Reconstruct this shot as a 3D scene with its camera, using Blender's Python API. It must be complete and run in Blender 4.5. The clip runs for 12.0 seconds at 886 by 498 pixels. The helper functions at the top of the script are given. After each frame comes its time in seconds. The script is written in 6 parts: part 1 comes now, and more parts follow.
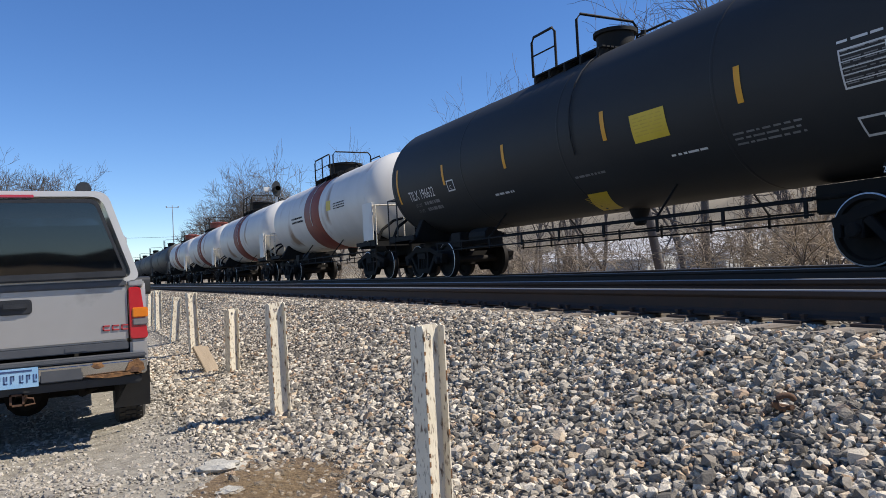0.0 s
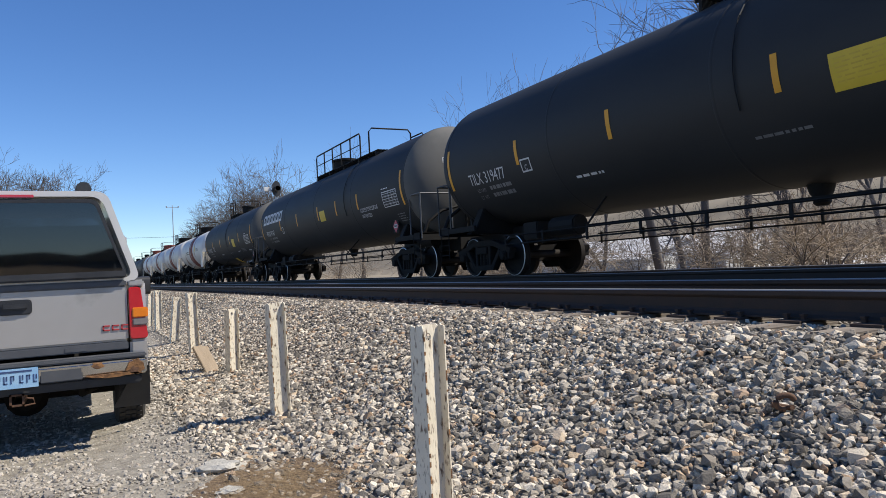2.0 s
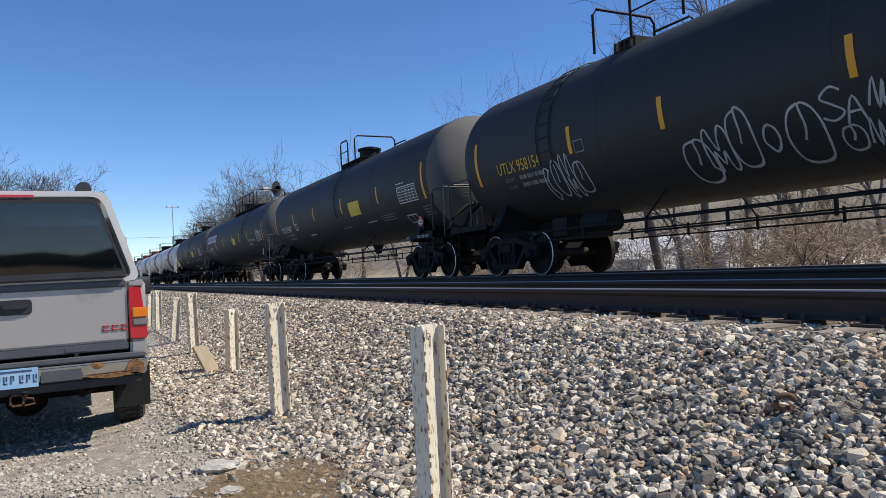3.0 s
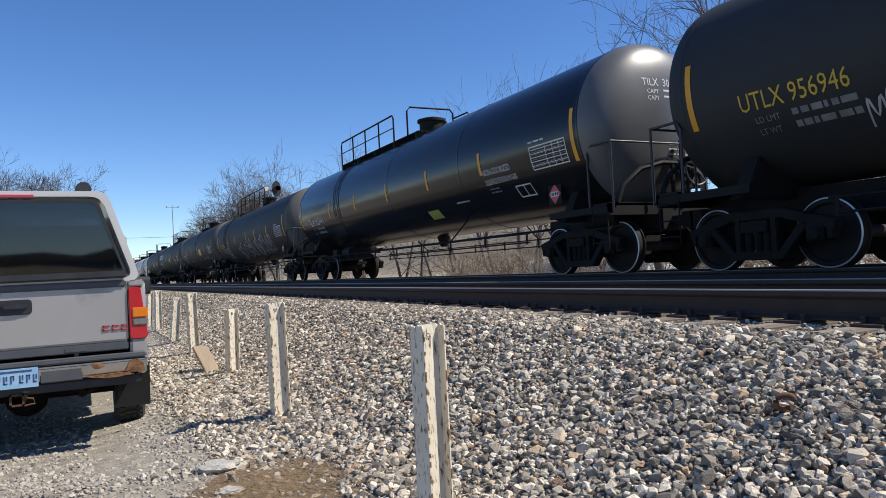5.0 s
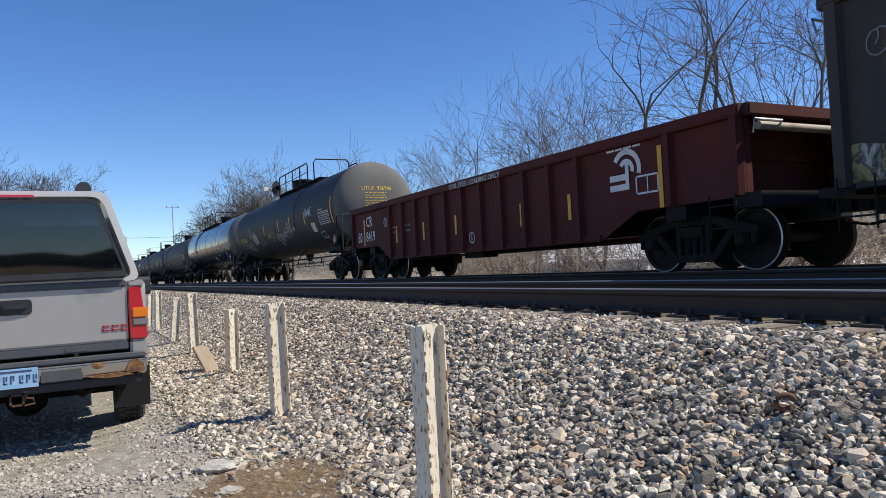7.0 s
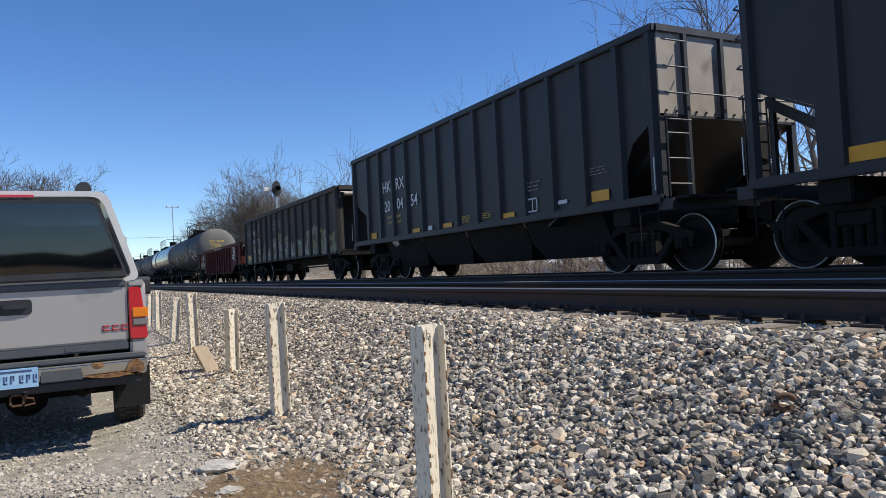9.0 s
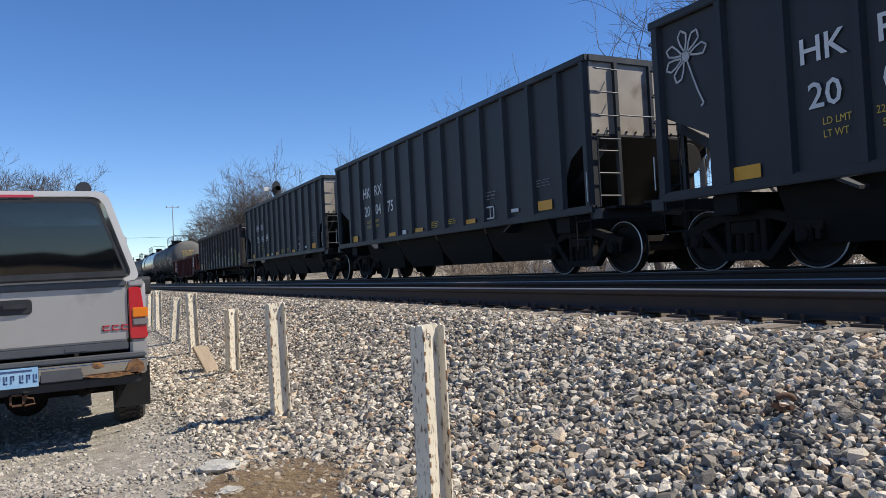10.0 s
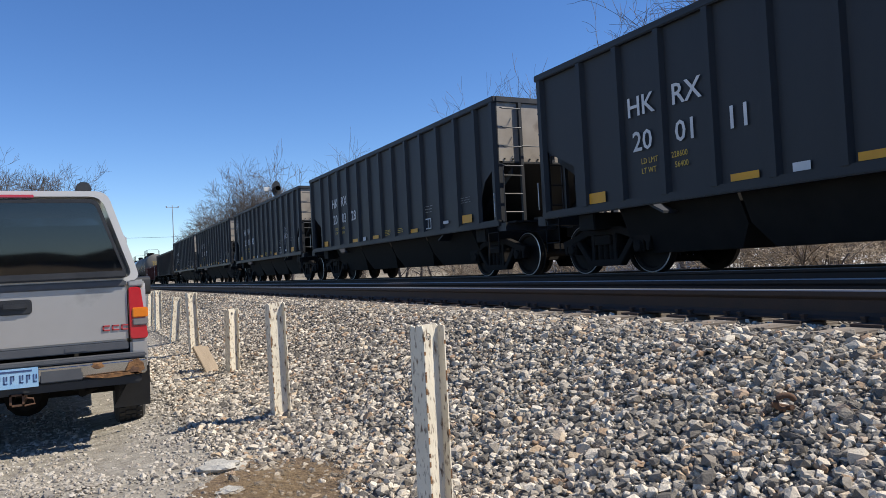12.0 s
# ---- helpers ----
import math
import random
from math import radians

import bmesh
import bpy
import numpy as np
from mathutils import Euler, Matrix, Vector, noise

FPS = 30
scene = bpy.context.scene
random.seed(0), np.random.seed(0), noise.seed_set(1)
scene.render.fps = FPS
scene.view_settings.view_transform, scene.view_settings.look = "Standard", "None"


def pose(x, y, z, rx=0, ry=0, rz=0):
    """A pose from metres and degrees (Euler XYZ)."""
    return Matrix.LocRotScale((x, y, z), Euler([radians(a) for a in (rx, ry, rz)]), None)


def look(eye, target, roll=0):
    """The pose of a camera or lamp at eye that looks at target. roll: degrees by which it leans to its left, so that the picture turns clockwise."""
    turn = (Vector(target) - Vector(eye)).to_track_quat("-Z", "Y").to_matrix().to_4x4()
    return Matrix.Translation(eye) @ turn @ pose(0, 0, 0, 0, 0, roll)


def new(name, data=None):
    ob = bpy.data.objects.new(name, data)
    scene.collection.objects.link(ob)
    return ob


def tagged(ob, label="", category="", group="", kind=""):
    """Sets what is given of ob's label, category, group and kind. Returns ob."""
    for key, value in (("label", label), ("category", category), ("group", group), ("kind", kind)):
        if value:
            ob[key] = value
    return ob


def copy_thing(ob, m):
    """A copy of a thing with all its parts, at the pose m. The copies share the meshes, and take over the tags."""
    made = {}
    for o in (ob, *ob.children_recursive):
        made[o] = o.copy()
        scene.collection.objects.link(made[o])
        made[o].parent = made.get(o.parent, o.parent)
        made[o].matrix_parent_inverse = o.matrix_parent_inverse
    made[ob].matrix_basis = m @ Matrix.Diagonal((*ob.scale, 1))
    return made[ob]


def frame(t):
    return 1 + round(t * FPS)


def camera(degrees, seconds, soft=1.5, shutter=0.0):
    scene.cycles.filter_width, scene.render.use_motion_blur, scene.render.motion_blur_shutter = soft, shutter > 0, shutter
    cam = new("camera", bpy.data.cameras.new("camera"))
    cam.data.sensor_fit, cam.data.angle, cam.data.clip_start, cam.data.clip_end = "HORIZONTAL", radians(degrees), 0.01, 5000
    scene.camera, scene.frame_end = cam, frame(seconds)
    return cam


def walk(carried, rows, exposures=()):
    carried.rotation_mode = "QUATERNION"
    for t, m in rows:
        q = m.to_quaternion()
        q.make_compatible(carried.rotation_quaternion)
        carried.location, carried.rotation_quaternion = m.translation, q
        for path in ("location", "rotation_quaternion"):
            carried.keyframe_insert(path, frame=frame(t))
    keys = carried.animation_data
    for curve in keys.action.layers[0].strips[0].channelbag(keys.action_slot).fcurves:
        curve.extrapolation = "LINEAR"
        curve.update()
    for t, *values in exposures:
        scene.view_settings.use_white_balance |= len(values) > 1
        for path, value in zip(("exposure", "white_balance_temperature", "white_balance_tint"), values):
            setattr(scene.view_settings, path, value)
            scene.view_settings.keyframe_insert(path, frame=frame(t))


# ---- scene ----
# The lens and the standing camera: eye 1.2 m above the gravel lot, leaning slightly.
EYE = (0.0, 0.0, 1.2)
cam = camera(64.17, 12.0, soft=0.45)
VIEW = look(EYE, (0.45669, 0.88925, 1.22591), -2.95)
walk(cam, [(0.0, VIEW), (12.0, VIEW)], exposures=[(0.0, 0.34), (12.0, 0.34)])

# ---- light ----
SUN_TO = Vector((0.73, -0.4, 0.98)).normalized()
world = bpy.data.worlds.new("sky_world")
scene.world = world
world.use_nodes = True
wn = world.node_tree.nodes
sky = wn.new("ShaderNodeTexSky")
sky.sky_type, sky.sun_disc = "NISHITA", False
sky.sun_elevation = math.asin(SUN_TO.z)
sky.sun_rotation = math.atan2(SUN_TO.x, SUN_TO.y)
sky.altitude, sky.air_density, sky.dust_density, sky.ozone_density = 900, 0.9, 0.0, 3.6
wn["Background"].inputs["Strength"].default_value = 0.124
clear = wn.new("ShaderNodeHueSaturation")
clear.inputs["Hue"].default_value = 0.508
clear.inputs["Saturation"].default_value = 1.2
world.node_tree.links.new(sky.outputs[0], clear.inputs["Color"])
world.node_tree.links.new(clear.outputs[0], wn["Background"].inputs["Color"])
sun = new("sun", bpy.data.lights.new("sun", "SUN"))
sun.data.energy, sun.data.angle, sun.data.color = 5.0, radians(0.53), (1.0, 0.93, 0.82)
sun.matrix_world = look(SUN_TO * 50, (0, 0, 0))

# ---- small geometry kit ----
TRAIN_SPEED, TRAIN_SLOWING = 16.914, 0.0262
RAIL_TOP = 0.9354
TRACK_NEAR, TRACK_FAR = 4.9215, 9.368
GAUGE_HALF = 0.7525


class Geo:
    """Vertices and faces of one mesh."""

    def __init__(self):
        self.v, self.f = [], []

    def add(self, verts, faces):
        n = len(self.v)
        self.v += [tuple(p) for p in verts]
        self.f += [tuple(i + n for i in q) for q in faces]
        return self

    def box(self, x0, x1, y0, y1, z0, z1):
        return self.add([(x, y, z) for z in (z0, z1) for y in (y0, y1) for x in (x0, x1)],
                        [(0, 2, 3, 1), (4, 5, 7, 6), (0, 1, 5, 4), (2, 6, 7, 3), (0, 4, 6, 2), (1, 3, 7, 5)])

    def cbox(self, x, y, z, sx, sy, sz):
        return self.box(x - sx / 2, x + sx / 2, y - sy / 2, y + sy / 2, z - sz / 2, z + sz / 2)

    def tube(self, pts, r, n=6, r1=None, cap=True):
        pts = [Vector(p) for p in pts]
        r1 = r if r1 is None else r1
        rings, base = [], len(self.v)
        for i, p in enumerate(pts):
            a, b = pts[max(i - 1, 0)], pts[min(i + 1, len(pts) - 1)]
            d = (b - a).normalized()
            s = d.cross(Vector((0, 0, 1)) if abs(d.z) < 0.9 else Vector((1, 0, 0))).normalized()
            w = s.cross(d)
            rr = r + (r1 - r) * i / max(1, len(pts) - 1)
            self.v += [tuple(p + (s * math.cos(6.28319 * k / n) + w * math.sin(6.28319 * k / n)) * rr) for k in range(n)]
        for i in range(len(pts) - 1):
            for k in range(n):
                a, b = base + i * n + k, base + i * n + (k + 1) % n
                self.f.append((a, b, b + n, a + n))
        if cap:
            self.f.append(tuple(base + k for k in range(n))[::-1])
            self.f.append(tuple(base + (len(pts) - 1) * n + k for k in range(n)))
        return self

    def prism(self, outline, axis, a, b):
        """A closed outline of (p, q) pushed from a to b along axis x, y or z."""
        n = len(outline)
        put = {"x": lambda p, q, s: (s, p, q), "y": lambda p, q, s: (p, s, q), "z": lambda p, q, s: (p, q, s)}[axis]
        return self.add([put(p, q, s) for s in (a, b) for p, q in outline],
                        [tuple(range(n))[::-1], tuple(range(n, 2 * n))] + [(i, (i + 1) % n, (i + 1) % n + n, i + n) for i in range(n)])

    def lathe(self, prof, centre=(0, 0, 0), axis="y", n=40):
        """prof: (along, radius) pairs turned about an axis through centre."""
        c, base = Vector(centre), len(self.v)
        for s, r in prof:
            for k in range(n):
                co, si = r * math.cos(6.2831853 * k / n), r * math.sin(6.2831853 * k / n)
                self.v.append(tuple(c + Vector({"y": (co, s, si), "x": (s, co, si), "z": (co, si, s)}[axis])))
        for i in range(len(prof) - 1):
            for k in range(n):
                a, b = base + i * n + k, base + i * n + (k + 1) % n
                self.f.append((a, b, b + n, a + n))
        self.f.append(tuple(base + k for k in range(n)))
        self.f.append(tuple(base + (len(prof) - 1) * n + k for k in range(n))[::-1])
        return self

    def sheet(self, grid):
        """A sheet from rows of points."""
        w = len(grid[0])
        return self.add([p for row in grid for p in row],
                        [(i * w + j, i * w + j + 1, (i + 1) * w + j + 1, (i + 1) * w + j) for i in range(len(grid) - 1) for j in range(w - 1)])


def mesh_of(name, geo, material, smooth=0, bevel=0.0, thick=0.0):
    me = bpy.data.meshes.new(name)
    me.from_pydata(geo.v, [], geo.f)
    bm = bmesh.new()
    bm.from_mesh(me)
    if thick:
        bmesh.ops.solidify(bm, geom=bm.faces[:], thickness=thick)
    bmesh.ops.recalc_face_normals(bm, faces=bm.faces[:])
    if bevel:
        es = [e for e in bm.edges if len(e.link_faces) == 2 and e.calc_face_angle(0) > 0.6]
        bmesh.ops.bevel(bm, geom=es, offset=bevel, segments=2, affect="EDGES", clamp_overlap=True)
    bm.to_mesh(me)
    bm.free()
    for m in material if isinstance(material, (list, tuple)) else [material]:
        me.materials.append(m)
    if smooth:
        me.shade_smooth()
        me.set_sharp_from_angle(angle=radians(smooth))
    return me


def part(name, geo, material, parent=None, label="", smooth=0, bevel=0.0, at=None, thick=0.0):
    me = geo if isinstance(geo, bpy.types.Mesh) else mesh_of(name, geo, material, smooth, bevel, thick)
    ob = new(name, me)
    if parent:
        ob.parent = parent
    if at is not None:
        ob.matrix_basis = at
    return tagged(ob, label)


def thing(name, label, category, group="", at=None, kind=""):
    ob = new(name)
    if at is not None:
        ob.matrix_basis = at
    return tagged(ob, label, category, group, kind)


# ---- materials ----
def mat(name, c1, c2=None, rough=0.6, metal=0.0, scale=6.0, bump=0.0, bscale=60.0, dirt=None, dirt_at=0.6, dscale=1.5, island=None, spec=0.5, stretch=(1, 1, 1), coat=0.0, rvar=0.12):
    """Two-scale noise between c1 and c2, patches of dirt, fine relief; island: colours drawn per loose piece."""
    m = bpy.data.materials.new(name)
    m.use_nodes = True
    nt, L = m.node_tree, m.node_tree.links
    bs = nt.nodes["Principled BSDF"]
    tc = nt.nodes.new("ShaderNodeTexCoord")
    mp = nt.nodes.new("ShaderNodeMapping")
    mp.inputs["Scale"].default_value = stretch
    L.new(tc.outputs["Object"], mp.inputs["Vector"])

    def noise_tex(sc, detail=5.0):
        n = nt.nodes.new("ShaderNodeTexNoise")
        n.inputs["Scale"].default_value, n.inputs["Detail"].default_value = sc, detail
        L.new(mp.outputs[0], n.inputs["Vector"])
        return n

    def mixer(fac, a, b, mode="MIX"):
        x = nt.nodes.new("ShaderNodeMix")
        x.data_type, x.blend_type = "RGBA", mode
        for sock, val in ((x.inputs[0], fac), (x.inputs[6], a), (x.inputs[7], b)):
            if isinstance(val, bpy.types.NodeSocket):
                L.new(val, sock)
            else:
                sock.default_value = val
        return x.outputs[2]

    def ramp(src, lo, hi):
        r = nt.nodes.new("ShaderNodeMapRange")
        r.inputs[1].default_value, r.inputs[2].default_value = lo, hi
        L.new(src, r.inputs[0])
        return r.outputs[0]

    c2 = c2 or tuple(min(1, x * 1.35) for x in c1)
    big, fine = noise_tex(scale), noise_tex(scale * 9)
    if island:
        g = nt.nodes.new("ShaderNodeNewGeometry")
        cr = nt.nodes.new("ShaderNodeValToRGB")
        cr.color_ramp.interpolation = "LINEAR"
        el = cr.color_ramp.elements
        for i, (pos, col) in enumerate(island):
            e = el[i] if i < 2 else el.new(pos)
            e.position, e.color = pos, (*col, 1)
        L.new(g.outputs["Random Per Island"], cr.inputs[0])
        col = mixer(ramp(fine.outputs[0], 0.35, 0.7), cr.outputs[0], mixer(0.55, cr.outputs[0], (*c1, 1)))
    else:
        col = mixer(ramp(big.outputs[0], 0.3, 0.7), (*c1, 1), (*c2, 1))
        col = mixer(ramp(fine.outputs[0], 0.35, 0.75), col, mixer(0.22, col, (*c2, 1)))
    if dirt:
        d = noise_tex(dscale, 8.0)
        col = mixer(ramp(d.outputs[0], dirt_at, dirt_at + 0.14), col, (*dirt, 1))
    L.new(col, bs.inputs["Base Color"])
    rr = nt.nodes.new("ShaderNodeMapRange")
    rr.inputs[3].default_value, rr.inputs[4].default_value = max(0.02, rough - rvar), min(1, rough + rvar)
    L.new(big.outputs[0], rr.inputs[0])
    L.new(rr.outputs[0], bs.inputs["Roughness"])
    bs.inputs["Metallic"].default_value = metal
    bs.inputs["Specular IOR Level"].default_value = spec
    bs.inputs["Coat Weight"].default_value = coat
    bs.inputs["Coat Roughness"].default_value = 0.08
    if bump:
        b = nt.nodes.new("ShaderNodeBump")
        b.inputs["Strength"].default_value, b.inputs["Distance"].default_value = min(1, bump), 0.02
        L.new(noise_tex(bscale, 6.0).outputs[0], b.inputs["Height"])
        L.new(b.outputs[0], bs.inputs["Normal"])
    return m


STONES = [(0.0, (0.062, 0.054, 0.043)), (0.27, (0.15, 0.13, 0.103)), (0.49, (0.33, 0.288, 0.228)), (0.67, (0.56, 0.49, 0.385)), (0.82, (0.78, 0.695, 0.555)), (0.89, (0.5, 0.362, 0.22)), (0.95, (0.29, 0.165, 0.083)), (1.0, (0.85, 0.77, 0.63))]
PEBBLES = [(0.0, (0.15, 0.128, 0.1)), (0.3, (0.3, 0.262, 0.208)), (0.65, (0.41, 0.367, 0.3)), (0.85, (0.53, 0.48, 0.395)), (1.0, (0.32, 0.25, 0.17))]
M = {
    "ballast": mat("ballast_stone", (0.24, 0.215, 0.18), rough=0.85, scale=30, bump=0.35, bscale=90, island=STONES),
    "pebble": mat("lot_pebble", (0.36, 0.34, 0.32), rough=0.9, scale=40, bump=0.2, bscale=140, island=PEBBLES),
    "bed": mat("ballast_bed", (0.0468, 0.04, 0.0323), (0.203, 0.181, 0.147), rough=0.95, scale=14, bump=1.0, bscale=26, dirt=(0.156, 0.108, 0.066), dirt_at=0.62, dscale=0.9),
    "lot": mat("lot_gravel", (0.172, 0.15, 0.117), (0.343, 0.315, 0.26), rough=0.95, scale=11, bump=0.9, bscale=45, dirt=(0.156, 0.115, 0.0733), dirt_at=0.6, dscale=0.55),
    "grass": mat("dormant_grass", (0.2, 0.165, 0.115), (0.3, 0.25, 0.175), rough=0.95, scale=0.35, bump=0.8, bscale=5, dirt=(0.15, 0.125, 0.075), dirt_at=0.6, dscale=0.12),
    "rail_side": mat("rail_side", (0.03, 0.021, 0.016), (0.05, 0.032, 0.023), rough=0.8, scale=6, bump=0.15, bscale=80),
    "rail_top": mat("rail_head", (0.3, 0.29, 0.28), (0.4, 0.39, 0.38), rough=0.52, metal=0.6, scale=3, stretch=(1, 0.1, 1)),
    "tie": mat("tie_wood", (0.10, 0.08, 0.06), (0.24, 0.2, 0.16), rough=0.9, scale=5, bump=0.5, bscale=30, stretch=(0.15, 1, 1)),
    "plate": mat("tie_plate", (0.035, 0.022, 0.016), (0.07, 0.042, 0.028), rough=0.8, scale=12, bump=0.2),
    "black": mat("tank_black", (0.024, 0.0252, 0.0262), (0.035, 0.0362, 0.0368), spec=0.25, rough=0.6, scale=0.8, bump=0.03, bscale=30, dirt=(0.037, 0.035, 0.033), dirt_at=0.6, dscale=0.7, stretch=(1, 0.4, 1)),
    # rear tank heads: dust grey raised further, with sunlight put into the colour
    "dustysunhead": mat("tank_head_dusty_sunlit", (0.11, 0.108, 0.1), (0.15, 0.147, 0.136), spec=0.12, rough=0.82, scale=0.9, bump=0.03, bscale=30, dirt=(0.165, 0.15, 0.135), dirt_at=0.62, dscale=0.8),
    "satinsunhead": mat("tank_head_satin_sunlit", (0.09, 0.092, 0.092), (0.125, 0.125, 0.122), spec=0.5, rough=0.36, scale=0.9, dirt=(0.15, 0.14, 0.125), dirt_at=0.62, dscale=0.8, rvar=0.08),
    "shiny": mat("tank_gloss_black", (0.010, 0.010, 0.011), (0.016, 0.016, 0.017), spec=0.3, rough=0.2, scale=0.7, dirt=(0.03, 0.028, 0.026), dirt_at=0.64, dscale=0.6, rvar=0.06),
    "white": mat("tank_white", (0.6, 0.575, 0.53), (0.7, 0.68, 0.64), rough=0.5, scale=0.9, dirt=(0.3, 0.2, 0.13), dirt_at=0.57, dscale=0.8, stretch=(1, 1, 0.4)),
    "redband": mat("band_red", (0.19, 0.045, 0.03), (0.26, 0.065, 0.04), rough=0.6, scale=1.2, dirt=(0.12, 0.05, 0.035)),
    "under": mat("underframe_black", (0.007, 0.007, 0.007), (0.016, 0.015, 0.0135), rough=0.75, scale=3, bump=0.1, spec=0.22),
    "truck": mat("bogie_cast_steel", (0.008, 0.0075, 0.007), (0.02, 0.016, 0.013), rough=0.8, scale=4, bump=0.25, bscale=40, spec=0.2),
    "wheel": mat("wheel_steel", (0.012, 0.0105, 0.0095), (0.026, 0.021, 0.017), rough=0.75, scale=5, bump=0.1, spec=0.2),
    "tread": mat("wheel_tread", (0.55, 0.54, 0.52), (0.7, 0.69, 0.67), rough=0.4, metal=0.6, scale=8),
    "yellow": mat("reflector_yellow", (0.66, 0.29, 0.008), (0.76, 0.36, 0.015), rough=0.5, scale=4, dirt=(0.3, 0.16, 0.03), dirt_at=0.66),
    "decalyellow": mat("decal_yellow", (0.6, 0.42, 0.02), (0.7, 0.5, 0.04), rough=0.5, scale=3, dirt=(0.35, 0.23, 0.04), dirt_at=0.64),
    "letter": mat("lettering_white", (0.55, 0.55, 0.54), (0.7, 0.7, 0.69), rough=0.6, scale=3, dirt=(0.25, 0.25, 0.25), dirt_at=0.66, dscale=4),
    "dim": mat("lettering_dim", (0.13, 0.13, 0.13), (0.25, 0.25, 0.245), rough=0.6, scale=5),
    "letteryellow": mat("lettering_yellow", (0.55, 0.36, 0.03), (0.65, 0.44, 0.05), rough=0.6, scale=4),
    "lime": mat("spray_lime", (0.3, 0.34, 0.06), (0.4, 0.43, 0.12), rough=0.6, scale=4),
    "spray": mat("spray_white", (0.32, 0.32, 0.33), (0.5, 0.5, 0.5), rough=0.6, scale=4),
    "placard": mat("placard_red", (0.5, 0.05, 0.07), (0.6, 0.08, 0.1), rough=0.5, scale=6),
    "hopper": mat("hopper_black", (0.0155, 0.0172, 0.0205), (0.026, 0.0282, 0.0325), spec=0.4, rough=0.55, scale=1.1, bump=0.06, bscale=14, dirt=(0.05, 0.05, 0.05), dirt_at=0.62, dscale=1.3, stretch=(1, 1, 0.35)),
    "slope": mat("slope_sheet_worn", (0.27, 0.235, 0.195), (0.36, 0.32, 0.27), rough=0.7, scale=2.5, bump=0.1, dirt=(0.12, 0.08, 0.055), dirt_at=0.6),
    "maroon": mat("gondola_maroon", (0.064, 0.0142, 0.0115), (0.092, 0.02, 0.0155), spec=0.2, rough=0.7, scale=1.2, bump=0.08, bscale=14, dirt=(0.045, 0.02, 0.017), dirt_at=0.6, dscale=1.1, stretch=(1, 1, 0.4)),
    "oldblack": mat("gondola_old_black", (0.02, 0.018, 0.017), (0.05, 0.042, 0.036), rough=0.75, scale=1.4, bump=0.1, bscale=12, dirt=(0.085, 0.05, 0.03), dirt_at=0.58, dscale=1.2, stretch=(1, 1, 0.4)),
    "postwhite": mat("post_white_paint", (0.64, 0.575, 0.45), (0.75, 0.69, 0.56), rough=0.75, scale=9, bump=0.2, bscale=70, dirt=(0.085, 0.045, 0.022), dirt_at=0.545, dscale=55, stretch=(1, 1, 0.35)),
    "darkrust": mat("dark_rusted_iron", (0.07, 0.035, 0.02), (0.15, 0.08, 0.045), rough=0.9, scale=14, bump=0.3, bscale=60),
    "rust": mat("rusted_steel", (0.06, 0.03, 0.016), (0.34, 0.17, 0.065), rough=0.9, scale=22, bump=0.5, bscale=90),
    "silver": mat("truck_pewter_paint", (0.41, 0.39, 0.37), (0.45, 0.435, 0.41), rough=0.32, metal=0.35, scale=1.5, coat=0.5, dirt=(0.234, 0.226, 0.211), dirt_at=0.62, dscale=2),
    "capwhite": mat("cap_white_paint", (0.562, 0.554, 0.53), (0.608, 0.601, 0.577), rough=0.3, scale=1.5, coat=0.4),
    "darktrim": mat("dark_plastic_trim", (0.02, 0.021, 0.023), (0.035, 0.036, 0.038), rough=0.5, scale=8, bump=0.05),
    "greytrim": mat("grey_trim", (0.0663, 0.0702, 0.0764), (0.0936, 0.0975, 0.105), rough=0.5, scale=5),
    "chrome": mat("bumper_chrome", (0.5, 0.5, 0.5), (0.6, 0.6, 0.6), rough=0.16, metal=1.0, scale=4, dirt=(0.33, 0.3, 0.26), dirt_at=0.66, dscale=5),
    "tyre": mat("tyre_rubber", (0.02, 0.02, 0.02), (0.045, 0.043, 0.04), rough=0.9, scale=10, bump=0.3, bscale=30),
    "redlens": mat("tail_lens_red", (0.45, 0.012, 0.02), (0.55, 0.02, 0.03), rough=0.12, scale=8, coat=0.8),
    "amber": mat("tail_lens_amber", (0.75, 0.2, 0.01), (0.85, 0.27, 0.02), rough=0.12, scale=8, coat=0.8),
    "clear": mat("tail_lens_clear", (0.187, 0.172, 0.172), (0.25, 0.234, 0.226), rough=0.15, scale=8, coat=0.8),
    "badge": mat("badge_red", (0.4, 0.03, 0.04), (0.5, 0.05, 0.05), rough=0.4, scale=8),
    "plateblue": mat("plate_blue", (0.2, 0.42, 0.66), (0.36, 0.54, 0.7), rough=0.4, scale=5),
    "platebar": mat("plate_bar_navy", (0.03, 0.05, 0.13), rough=0.5, scale=8),
    "bark": mat("bark_grey", (0.075, 0.065, 0.055), (0.14, 0.12, 0.105), rough=0.9, scale=5, bump=0.4, bscale=25, stretch=(1, 1, 0.3)),
    "twig": mat("twig_brown", (0.075, 0.062, 0.053), (0.13, 0.11, 0.094), rough=0.9, scale=2),
    "brush": mat("brush_tan", (0.23, 0.18, 0.125), (0.38, 0.31, 0.23), rough=0.95, scale=1.2),
    "shed": mat("shed_white_metal", (0.546, 0.538, 0.507), (0.624, 0.616, 0.593), rough=0.6, scale=0.7, dirt=(0.39, 0.367, 0.328), dirt_at=0.6, dscale=0.5),
    "shedroof": mat("shed_roof_metal", (0.562, 0.546, 0.515), (0.64, 0.624, 0.593), rough=0.5, scale=0.6),
